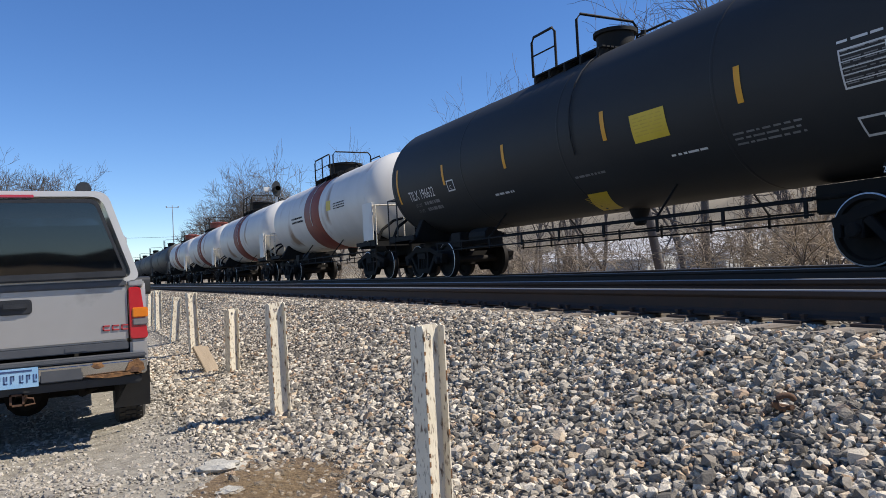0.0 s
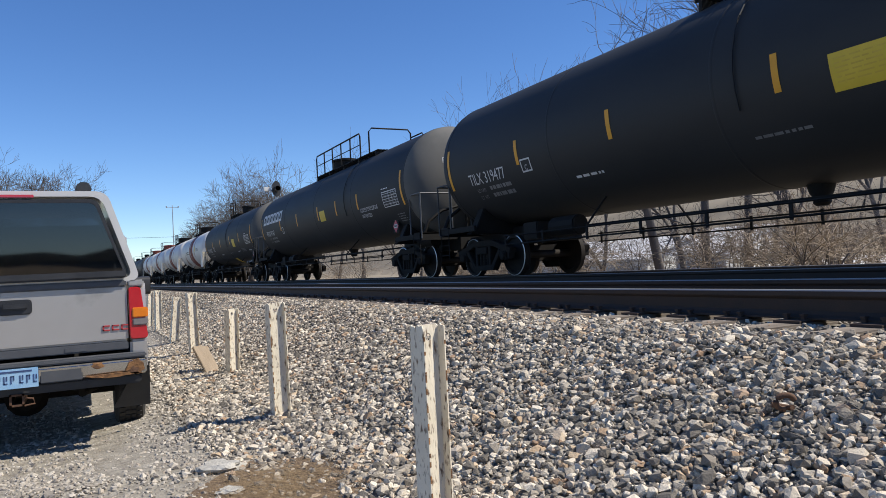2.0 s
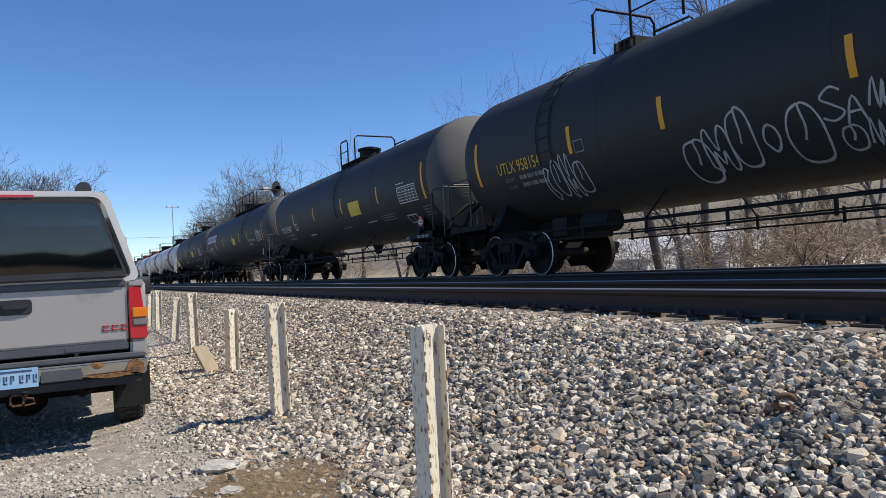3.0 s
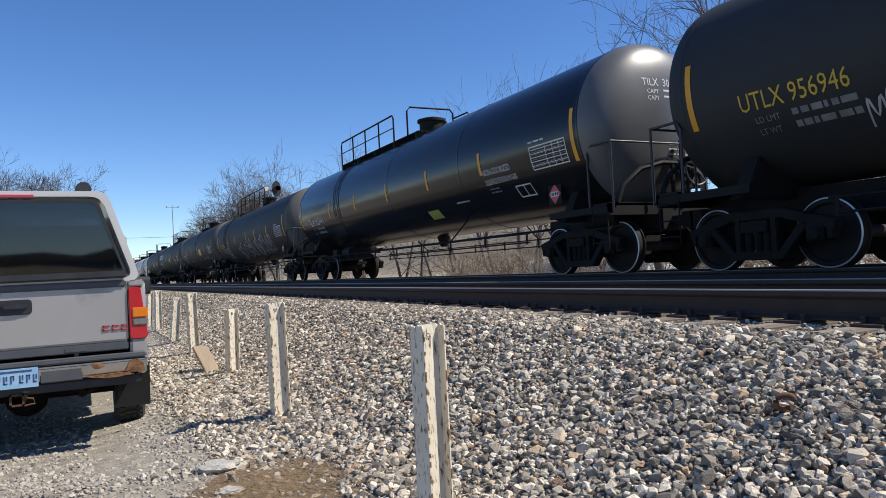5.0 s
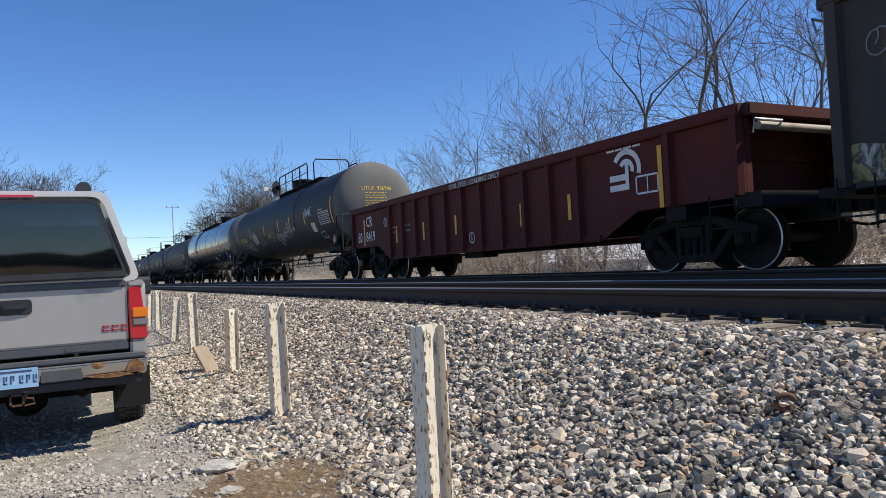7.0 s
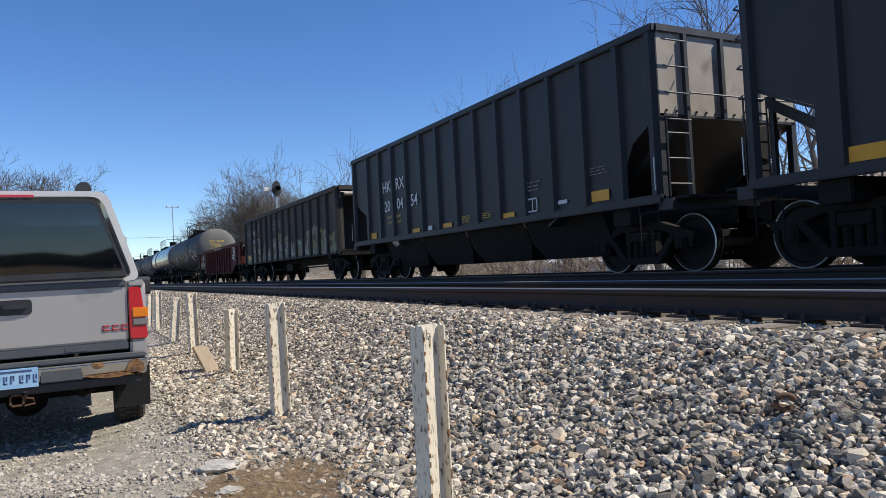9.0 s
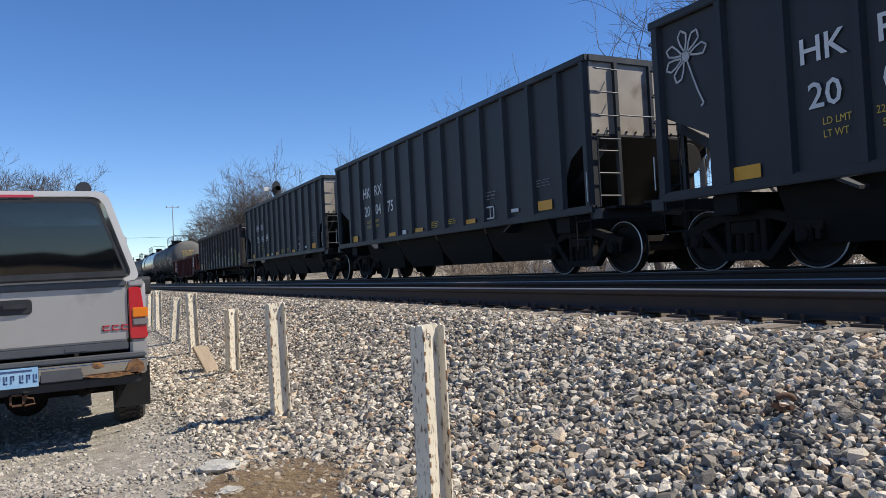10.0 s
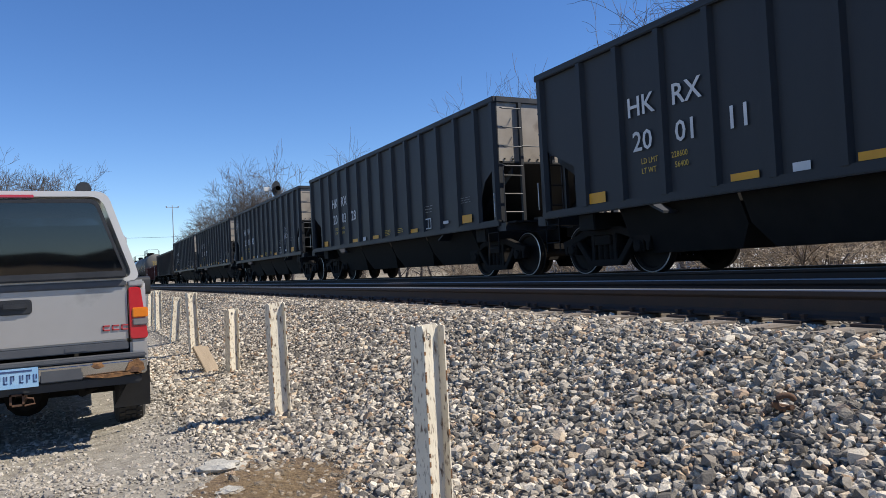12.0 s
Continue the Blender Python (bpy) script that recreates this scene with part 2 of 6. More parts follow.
    "wood": mat("weathered_board", (0.234, 0.181, 0.121), (0.312, 0.246, 0.172), rough=0.85, scale=3, bump=0.3, bscale=30, stretch=(6, 1, 1)),
    "soil": mat("brown_soil", (0.085, 0.055, 0.032), (0.17, 0.115, 0.065), rough=0.95, scale=9, bump=0.9, bscale=40, dirt=(0.26, 0.22, 0.17), dirt_at=0.63, dscale=22),
    "concrete": mat("broken_concrete", (0.3, 0.285, 0.25), (0.46, 0.44, 0.39), rough=0.95, scale=9, bump=0.6, bscale=35),
    "thatch": mat("dead_grass", (0.11, 0.07, 0.035), (0.4, 0.29, 0.16), rough=0.95, scale=40),
    "steel": mat("galvanized_steel", (0.33, 0.34, 0.35), (0.45, 0.46, 0.47), rough=0.45, metal=0.7, scale=5),
    "snow": mat("pale_gravel_yard", (0.484, 0.476, 0.468), (0.585, 0.585, 0.577), rough=0.95, scale=0.5, dirt=(0.273, 0.242, 0.203), dirt_at=0.58, dscale=0.15),
}


def glass_mat(name, tint, rough=0.03):
    m = bpy.data.materials.new(name)
    m.use_nodes = True
    b = m.node_tree.nodes["Principled BSDF"]
    b.inputs["Base Color"].default_value = (*tint, 1)
    b.inputs["Transmission Weight"].default_value, b.inputs["Roughness"].default_value, b.inputs["IOR"].default_value = 1.0, rough, 1.7
    return m


def mural_mat(name, stops):
    """Smeared bands of sprayed colour."""
    m = mat(name, (0.2, 0.2, 0.15), rough=0.65, scale=3, bump=0.06, bscale=30)
    nt, L = m.node_tree, m.node_tree.links
    tc, mp, n, cr = (nt.nodes.new("ShaderNode" + k) for k in ("TexCoord", "Mapping", "TexNoise", "ValToRGB"))
    mp.inputs["Scale"].default_value = (1, 1.5, 0.8)
    mp.inputs["Rotation"].default_value = (0.5, 0, 0)
    n.inputs["Scale"].default_value, n.inputs["Detail"].default_value, n.inputs["Distortion"].default_value = 2.3, 7.0, 0.45
    el = cr.color_ramp.elements
    for i, (pos, col) in enumerate(stops):
        e = el[i] if i < 2 else el.new(pos)
        e.position, e.color = pos, (*col, 1)
    L.new(tc.outputs["Object"], mp.inputs["Vector"])
    L.new(mp.outputs[0], n.inputs["Vector"])
    L.new(n.outputs[0], cr.inputs[0])
    L.new(cr.outputs[0], nt.nodes["Principled BSDF"].inputs["Base Color"])
    return m


M["mural"] = mural_mat("spray_mural", [(0.0, (0.02, 0.018, 0.016)), (0.36, (0.025, 0.022, 0.018)), (0.4, (0.13, 0.12, 0.04)), (0.47, (0.26, 0.24, 0.09)), (0.5, (0.03, 0.027, 0.02)), (0.545, (0.3, 0.3, 0.26)), (0.59, (0.4, 0.4, 0.36)), (0.62, (0.05, 0.04, 0.03)), (0.7, (0.15, 0.08, 0.03)), (1.0, (0.3, 0.3, 0.26))])
M["glass"] = glass_mat("tinted_glass", (0.03, 0.036, 0.046))


# ---- ground and tracks ----
def ground_height(x, y):
    """The lie of the land across the tracks: lot, ballast shoulder, railway bench, low yard, grassy rise."""
    pts = [(-3000, 0.0), (-60, 0.0), (-3, 0.0), (1.1, -0.01), (1.75, 0.07), (3.25, 0.66), (3.55, 0.705), (11.2, 0.705), (13.2, 0.0), (18, -0.25), (34, 0.05), (51, 0.4), (57, 4.0), (63, 7.8), (95, 9.0), (160, 10.0), (3000, 11.0)]
    for (a, za), (b, zb) in zip(pts, pts[1:]):
        if x <= b:
            z = za + (zb - za) * (x - a) / (b - a)
            break
    if x < 0.9:
        z -= 0.14 * min(1.0, (0.9 - x) / 0.8) * max(0.0, min(1.0, (y - 4.8) / 1.2))
    amp = 0.02 if x < 12 else 0.18
    z += amp * noise.noise(Vector((x * 0.6, y * 0.6, 3.1))) * (1 if not 3.4 < x < 11.3 else 0.3)
    return z


def build_ground():
    xs = [-3000, -900, -300, -120, -60, -35, -20, -12] + [-8 + 0.5 * i for i in range(18)] + [1.1 + 0.2 * i for i in range(13)] + [3.7, 4.5, 6, 7.5, 9, 10.5, 11.2, 12, 13.2, 15, 18, 22, 27, 34, 41, 48, 51, 54, 57, 60, 63, 70, 80, 95, 120, 160, 300, 900, 3000]
    ys = [-3000, -900, -300, -100, -40, -20, -10, -5] + [-2 + 0.5 * i for i in range(60)] + [29, 31, 34, 38, 43, 50, 58, 68, 80, 95, 115, 140, 180, 250, 400, 900, 3000]
    g = Geo().sheet([[(x, y, ground_height(x, y)) for x in xs] for y in ys])
    ob = part("ground", g, [M["lot"], M["bed"], M["grass"], M["snow"]], smooth=60)
    for p in ob.data.polygons:
        x = p.center.x
        p.material_index = 0 if x < 1.4 else 1 if x < 12.5 else 3 if (33 < x < 51 and -40 < p.center.y < 60) or (21 < x < 34 and -30 < p.center.y < 26) else 2
    tagged(ob, "gravel lot, ballast embankment and dormant grass rise", "ground", kind="structure")


def scatter(name, label, spots, sizes, material, seed, flat=0.85):
    """Angular loose stones, each a squashed lump with broken facets, joined as one spread."""
    rng = np.random.default_rng(seed)
    t = (1 + 5 ** 0.5) / 2
    v0 = np.array([(-1, t, 0), (1, t, 0), (-1, -t, 0), (1, -t, 0), (0, -1, t), (0, 1, t), (0, -1, -t), (0, 1, -t), (t, 0, -1), (t, 0, 1), (-t, 0, -1), (-t, 0, 1)]) / 1.9
    f0 = np.array([(0, 11, 5), (0, 5, 1), (0, 1, 7), (0, 7, 10), (0, 10, 11), (1, 5, 9), (5, 11, 4), (11, 10, 2), (10, 7, 6), (7, 1, 8), (3, 9, 4), (3, 4, 2), (3, 2, 6), (3, 6, 8), (3, 8, 9), (4, 9, 5), (2, 4, 11), (6, 2, 10), (8, 6, 7), (9, 8, 1)])
    n = len(spots)
    v = (v0[None] + rng.uniform(-0.3, 0.3, (n, 12, 3))) * (np.array([1.0, 0.84, 0.7]) * rng.uniform(0.75, 1.25, (n, 3)))[:, None]
    q = rng.normal(size=(n, 4))
    q /= np.linalg.norm(q, axis=1)[:, None]
    w, x, y, z = q.T
    R = np.stack([np.stack([1 - 2 * (y * y + z * z), 2 * (x * y - w * z), 2 * (x * z + w * y)], 1),
                  np.stack([2 * (x * y + w * z), 1 - 2 * (x * x + z * z), 2 * (y * z - w * x)], 1),
                  np.stack([2 * (x * z - w * y), 2 * (y * z + w * x), 1 - 2 * (x * x + y * y)], 1)], 1)
    v = np.einsum("nij,nkj->nki", R, v) * sizes[:, None, None]
    v[:, :, 2] *= flat
    v += spots[:, None]
    f = (f0[None] + (np.arange(n) * 12)[:, None, None]).reshape(-1, 3)
    me = bpy.data.meshes.new(name)
    me.vertices.add(n * 12)
    me.vertices.foreach_set("co", v.reshape(-1))
    me.loops.add(len(f) * 3)
    me.loops.foreach_set("vertex_index", f.reshape(-1).astype(np.int32))
    me.polygons.add(len(f))
    me.polygons.foreach_set("loop_start", np.arange(0, len(f) * 3, 3, dtype=np.int32))
    me.polygons.foreach_set("use_smooth", np.zeros(len(f), dtype=bool))
    me.update(calc_edges=True)
    me.materials.append(material)
    return tagged(new(name, me), label, kind="stuff")


def spread(rng, n, x0, x1, y0, y1, lift):
    p = np.stack([rng.uniform(x0, x1, n), rng.uniform(y0, y1, n), np.zeros(n)], 1)
    p[:, 2] = [ground_height(a, b) for a, b, _ in p]
    p[:, 2] += rng.uniform(-0.3, 1.0, n) * lift
    return p


def in_soil(p, rng):
    """1 for most of the stones that would cover the bare soil at the lot's edge."""
    d = ((p[:, 0] - 0.95) / 0.42) ** 2 + ((p[:, 1] - 4.05) / 0.55) ** 2
    return (d + rng.normal(0, 0.25, len(p)) < 0.85) & (rng.uniform(0, 1, len(p)) < 0.68)


def build_stones():
    rng = np.random.default_rng(5)
    a = [spread(rng, 46000, 1.35, 3.62, 0.6, 8.0, 0.022), spread(rng, 34000, 1.5, 3.62, 8.0, 18, 0.022), spread(rng, 12000, 1.6, 3.62, 18, 40, 0.022), spread(rng, 9000, 0.75, 1.5, 1.6, 14, 0.006)]
    p = np.concatenate(a)
    p = p[in_soil(p, rng) < 1]
    s = rng.lognormal(math.log(0.0182), 0.42, len(p)).clip(0.008, 0.046)
    scatter("ballast_stones", "loose grey crushed-stone ballast on the track shoulder", p, s, M["ballast"], 8)
    b = [spread(rng, 4000, 3.6, 4.05, 0.5, 25, 0.012), spread(rng, 5000, 4.3, 5.5, 0.5, 20, 0.012), spread(rng, 6000, 5.8, 11.0, 2, 30, 0.01)]
    p = np.concatenate(b)
    scatter("track_ballast", "grey ballast stones packed between the ties", p, rng.lognormal(math.log(0.022), 0.3, len(p)).clip(0.012, 0.04), M["ballast"], 9)
    c = [spread(rng, 16000, -2.6, 1.6, 2.4, 9, 0.003), spread(rng, 9000, -1.0, 1.7, 9, 26, 0.003)]
    p = np.concatenate(c)
    p = p[in_soil(p, rng) < 1]
    scatter("lot_gravel", "pale fine crushed limestone of the parking lot", p, rng.lognormal(math.log(0.0125), 0.4, len(p)).clip(0.005, 0.035), M["pebble"], 10)


RAIL_HALF = [(0.076, 0.0), (0.076, 0.012), (0.03, 0.026), (0.0095, 0.05), (0.0095, 0.125), (0.034, 0.143), (0.037, 0.15), (0.037, 0.178), (0.030, 0.186)]


def build_track(name, centre, label, single_ties):
    root = thing(name, label, "railway track", kind="structure")
    outline = RAIL_HALF + [(-x, z) for x, z in RAIL_HALF[::-1]]
    for side in (-1, 1):
        x = centre + side * GAUGE_HALF
        g = Geo().prism([(x + a, RAIL_TOP - 0.186 + b) for a, b in outline], "y", -150, 700)
        ob = part("rail", g, [M["rail_side"], M["rail_top"]], root, "worn steel rail with a bright polished head")
        for p in ob.data.polygons:
            if p.normal.z > 0.6 and p.center.z > RAIL_TOP - 0.02:
                p.material_index = 1
    tie_g = Geo().box(-1.3, 1.3, -0.115, 0.115, -0.18, 0)
    tie = mesh_of("tie", tie_g, M["tie"], bevel=0.012)
    plate_g = Geo()
    for s in (-1, 1):
        x = s * GAUGE_HALF
        plate_g.box(x - 0.19, x + 0.19, -0.095, 0.095, 0.001, 0.018)
        for dx in (-0.1, 0.1):
            for dy in (-0.06, 0.06):
                plate_g.box(x + dx - 0.012, x + dx + 0.012, dy - 0.012, dy + 0.012, 0.01, 0.05)
                plate_g.box(x + dx - 0.02 - 0.008 * (dx > 0), x + dx + 0.02, dy - 0.016, dy + 0.016, 0.042, 0.056)
    plate = mesh_of("tie_plate", plate_g, M["plate"])
    rng = random.Random(int(centre * 10))
    rest, rest_p = Geo(), Geo()
    for i in range(-8, 420):
        y, dx = i * 0.5 + rng.uniform(-0.03, 0.03), rng.uniform(-0.05, 0.05)
        m = pose(centre + dx, y, RAIL_TOP - 0.204, 0, 0, rng.uniform(-0.8, 0.8))
        if single_ties and i < 70:
            t = part("tie", tie, None, root, at=m)
            part("tie_plate", plate, None, t, at=pose(-dx, 0, 0))
        else:
            n = len(rest.v)
            rest.add([m @ Vector(v) for v in tie_g.v], tie_g.f)
            rest_p.add([m @ Vector(v) + Vector((-dx, 0, 0)) for v in plate_g.v], plate_g.f)
    tagged(part("ties", rest, M["tie"], root), kind="stuff")
    tagged(part("tie_plates", rest_p, M["plate"], root), kind="stuff")


build_ground()
build_track("track_near", TRACK_NEAR, "empty main track with rusty rails on wooden ties", True)
build_track("track_far", TRACK_FAR, "main track with steel rails carrying the freight train", False)
build_stones()

# ---- the train ----
MOVING_CARS, WHEELSETS = [], []


def wheelset_mesh():
    g = Geo()
    prof = [(0.815, 0.07), (0.845, 0.10), (0.84, 0.13), (0.79, 0.2), (0.775, 0.36), (0.822, 0.385), (0.824, 0.438), (0.814, 0.457), (0.71, 0.461), (0.70, 0.484), (0.685, 0.484), (0.68, 0.39), (0.735, 0.36), (0.745, 0.2), (0.69, 0.12), (0.69, 0.07)]
    g.lathe([(s, r) for s, r in prof], axis="x", n=40)
    g.lathe([(-s, r) for s, r in prof], axis="x", n=40)
    g.lathe([(-1.08, 0.05), (-0.9, 0.075), (-0.6, 0.085), (0.6, 0.085), (0.9, 0.075), (1.08, 0.05)], axis="x", n=12)
    for s in (-1, 1):
        for k in range(3):
            a = k * 2.094
            g.cbox(s * 1.085, 0.035 * math.cos(a), 0.035 * math.sin(a), 0.02, 0.02, 0.02)
    me = mesh_of("wheelset", g, [M["wheel"], M["tread"]], smooth=40)
    for p in me.polygons:
        r = math.hypot(p.center.y, p.center.z)
        if 0.44 < r < 0.4585 and abs(p.center.x) > 0.8:
            p.material_index = 1
    return me


def beam(g, x0, x1, pts, w):
    """A bar of width w along a path of (y, z) points, between x0 and x1."""
    for (ya, za), (yb, zb) in zip(pts, pts[1:]):
        d = Vector((yb - ya, zb - za)).normalized()
        n, e = Vector((-d.y, d.x)) * w / 2, d * w * 0.25
        a, b = Vector((ya, za)) - e, Vector((yb, zb)) + e
        g.prism([tuple(a + n), tuple(b + n), tuple(b - n), tuple(a - n)], "x", x0, x1)


def bogie_mesh():
    g = Geo()
    for s in (-1, 1):
        x0, x1 = (0.93, 1.09) if s > 0 else (-1.09, -0.93)
        beam(g, x0, x1, [(-1.14, 0.56), (-0.75, 0.66), (-0.42, 0.76), (0.42, 0.76), (0.75, 0.66), (1.14, 0.56)], 0.13)
        beam(g, x0, x1, [(-0.72, 0.58), (-0.38, 0.2), (0.38, 0.2), (0.72, 0.58)], 0.12)
        for y in (-0.29, 0.29):
            beam(g, x0, x1, [(y, 0.22), (y, 0.72)], 0.1)
        for y in (-0.889, 0.889):
            g.cbox(s * 1.0, y, 0.47, 0.2, 0.25, 0.22)
            beam(g, x0, x1, [(y - 0.2 * (1 if y > 0 else -1) * -1, 0.4), (y - 0.2 * (1 if y > 0 else -1) * -1, 0.58)], 0.09)
            g.lathe([(s * 1.08, 0.10), (s * 1.13, 0.10), (s * 1.145, 0.07)], (0, y, 0.457), "x", 14)
        for y in (-0.15, 0.0, 0.15):
            g.lathe([(0.26, 0.065), (0.52, 0.065)], (s * 1.01, y, 0), "z", 10)
            for k in range(4):
                g.lathe([(0.28 + 0.06 * k, 0.078), (0.305 + 0.06 * k, 0.078)], (s * 1.01, y, 0), "z", 10)
    g.box(-1.12, 1.12, -0.22, 0.22, 0.52, 0.68)
    g.lathe([(0.68, 0.3), (0.78, 0.3)], (0, 0, 0), "z", 16)
    for y in (-0.42, 0.42):
        g.box(-0.9, 0.9, y - 0.06, y + 0.06, 0.3, 0.42)
    return mesh_of("bogie", g, M["truck"], bevel=0.012)


WHEELSET, BOGIE = wheelset_mesh(), bogie_mesh()


def add_bogies(car, half):
    for y in (half, -half):
        b = part("bogie", BOGIE, None, car, "cast steel freight bogie, dusty black", at=pose(0, y, 0))
        for a in (0.889, -0.889):
            w = part("wheelset", WHEELSET, None, b, "steel wheels with bright worn treads", at=pose(0, a, 0.457))
            WHEELSETS.append((w, a))


def coupler(car, y, s):
    g = Geo().box(-0.09, 0.09, min(y, y + s * 0.45), max(y, y + s * 0.45), 0.78, 0.96)
    g.cbox(0.0, y + s * 0.52, 0.87, 0.3, 0.26, 0.28)
    g.tube([(0.25, y, 0.9), (0.28, y + s * 0.2, 0.62), (0.15, y + s * 0.6, 0.55)], 0.025, 6)
    part("coupler", g, M["truck"], car, bevel=0.015)


def start_car(name, label, category, q, half, length, group="cars of the freight train"):
    car = thing(name, label, category, group, pose(TRACK_FAR, q, RAIL_TOP))
    MOVING_CARS.append((car, q))
    add_bogies(car, half)
    for s in (-1, 1):
        coupler(car, s * (length / 2 - 0.62), s)
    return car


TEXTS = {}


def text_shape(s, bold=0.0):
    if (s, bold) not in TEXTS:
        c = bpy.data.curves.new("lettering", "FONT")
        c.body, c.size, c.offset, c.resolution_u = s, 1.0, bold, 2
        ob = bpy.data.objects.new("lettering", c)
        me = bpy.data.meshes.new_from_object(ob)
        v = [tuple(p.co) for p in me.vertices]
        f = [tuple(p.vertices) for p in me.polygons]
        bpy.data.objects.remove(ob)
        bpy.data.meshes.remove(me)
        TEXTS[(s, bold)] = (v, f, max(p[0] for p in v), max(p[1] for p in v))
    return TEXTS[(s, bold)]


def islands(faces):
    """The faces of a mesh, sorted into connected pieces."""
    root = {}

    def top(i):
        while root.setdefault(i, i) != i:
            i = root[i]
        return i

    for q in faces:
        for i in q[1:]:
            root[top(i)] = top(q[0])
    out = {}
    for q in faces:
        out.setdefault(top(q[0]), []).append(q)
    return list(out.values())


class Skin:
    """Puts flat shapes on a car's near side: a round tank wall, a flat side or the rear head."""

    def __init__(self, radius=0.0, zc=0.0, x=0.0, y_end=None, head=None):
        self.r, self.zc, self.x, self.end, self.head = radius, zc, x, y_end, head

    def at(self, y, z, lift=0.006):
        if self.head:
            depth, y_tan = self.head
            rr = min(0.99, math.hypot(y, z - self.zc) / self.r)
            return (y, y_tan - depth * math.sqrt(1 - rr * rr) ** 0.72 - lift, z)
        if self.end is not None:
            return (y, self.end - lift, z)
        if self.r:
            h = max(-0.98, min(0.98, (z - self.zc) / self.r))
            return (-(self.r + lift) * math.sqrt(1 - h * h), y, self.zc + (self.r + lift) * h)
        return (self.x - lift, y, z)

    def quad(self, g, y0, y1, z0, z1, n=6, skew=0.0, lift=0.006):
        if self.r:
            g.sheet([[self.at(y + skew * (i / n), z0 + (z1 - z0) * i / n, lift) for y in (y0, (y0 + y1) / 2, y1)] for i in range(n + 1)])
        else:
            g.sheet([[self.at(y + skew * i, z0 + (z1 - z0) * i, lift) for y in (y0, y1)] for i in range(2)])

    def word(self, car, s, y, z, height, material, stretch=1.0, bold=0.0, name="lettering", lift=0.008):
        """Letters of that height, their lower left corner at (y, z), running towards the rear."""
        v, f, w, h = text_shape(s, bold)
        k = height / 0.69
        d = 1 if (self.head or self.end is not None) else -1
        put = [self.at(y + d * p[0] * k * stretch, z + p[1] * k, lift) for p in v]
        if height < 0.14:
            return tagged(part(name, Geo().add(put, f), material, car), kind="stuff")
        for faces in islands(f):
            used = sorted({i for q in faces for i in q})
            at = {i: n for n, i in enumerate(used)}
            part("letter", Geo().add([put[i] for i in used], [tuple(at[i] for i in q) for q in faces]), material, car)

    def rows(self, car, y, z, width, height, n, material, name="small_print", seed=1, fill=0.6):
        """Unreadable small print: broken bars."""
        rng, g = random.Random(seed), Geo()
        d = 1 if (self.head or self.end is not None) else -1
        step = height / n
        for i in range(n):
            a = 0.0
            while a < width - 0.03:
                w = min(rng.uniform(0.05, 0.2) * max(1, width), width - a)
                self.quad(g, y + d * a, y + d * (a + w), z + height - step * (i + fill * 0.75), z + height - step * i, 1)
                a += w + rng.uniform(0.02, 0.05)
        tagged(part(name, g, material, car), kind="stuff")

    def frame_of(self, car, y, z, w, h, t, material, lines=0, cols=()):
        g = Geo()
        for a, b, c, d in ((0, w, 0, t), (0, w, h - t, h), (0, t, 0, h), (w - t, w, 0, h)):
            self.quad(g, y - a, y - b, z + c, z + d)
        for i in range(1, lines + 1):
            self.quad(g, y, y - w, z + h * i / (lines + 1), z + h * i / (lines + 1) + t * 0.6)
        for c in cols:
            self.quad(g, y - w * c, y - w * c - t * 0.7, z, z + h)
        tagged(part("stencil_box", g, material, car), kind="stuff" if lines else "")

    def tag(self, car, letters, y, z, w, h, material, seed, t=0.03):
        """A sprayed tag in rounded hand-drawn strokes, running towards the rear."""
        rng, g, lift = random.Random(seed), Geo(), 0.007
        n = len(letters)
        for i, c in enumerate(letters):
            sx, sz, up = w / n * rng.uniform(0.85, 1.15), h * rng.uniform(0.8, 1.08), h * rng.uniform(-0.1, 0.1)
            for line in TAG_STROKES[c]:
                p = [Vector((w * i / n + a * sx + 0.12 * b * sx + rng.uniform(-0.03, 0.03) * sx, up + b * sz + rng.uniform(-0.03, 0.03) * sz)) for a, b in line]
                pts = []
                for k in range(len(p) - 1):
                    p0, p1, p2, p3 = p[max(k - 1, 0)], p[k], p[k + 1], p[min(k + 2, len(p) - 1)]
                    for m in range(4):
                        u = m / 4
                        pts.append(0.5 * (2 * p1 + (p2 - p0) * u + (2 * p0 - 5 * p1 + 4 * p2 - p3) * u * u + (3 * p1 - p0 - 3 * p2 + p3) * u ** 3))
                pts.append(p[-1])
                sides = []
                for k, q in enumerate(pts):
                    d = pts[min(k + 1, len(pts) - 1)] - pts[max(k - 1, 0)]
                    d = d.normalized() if d.length > 1e-6 else Vector((1, 0))
                    m = Vector((-d.y, d.x)) * t * 0.5 * rng.uniform(0.75, 1.1)
                    sides.append([self.at(y - e.x, z + e.y, lift) for e in (q + m, q - m)])
                g.sheet(sides)
                lift += 0.0006
        tagged(part("spray_tag", g, material, car), kind="stuff")


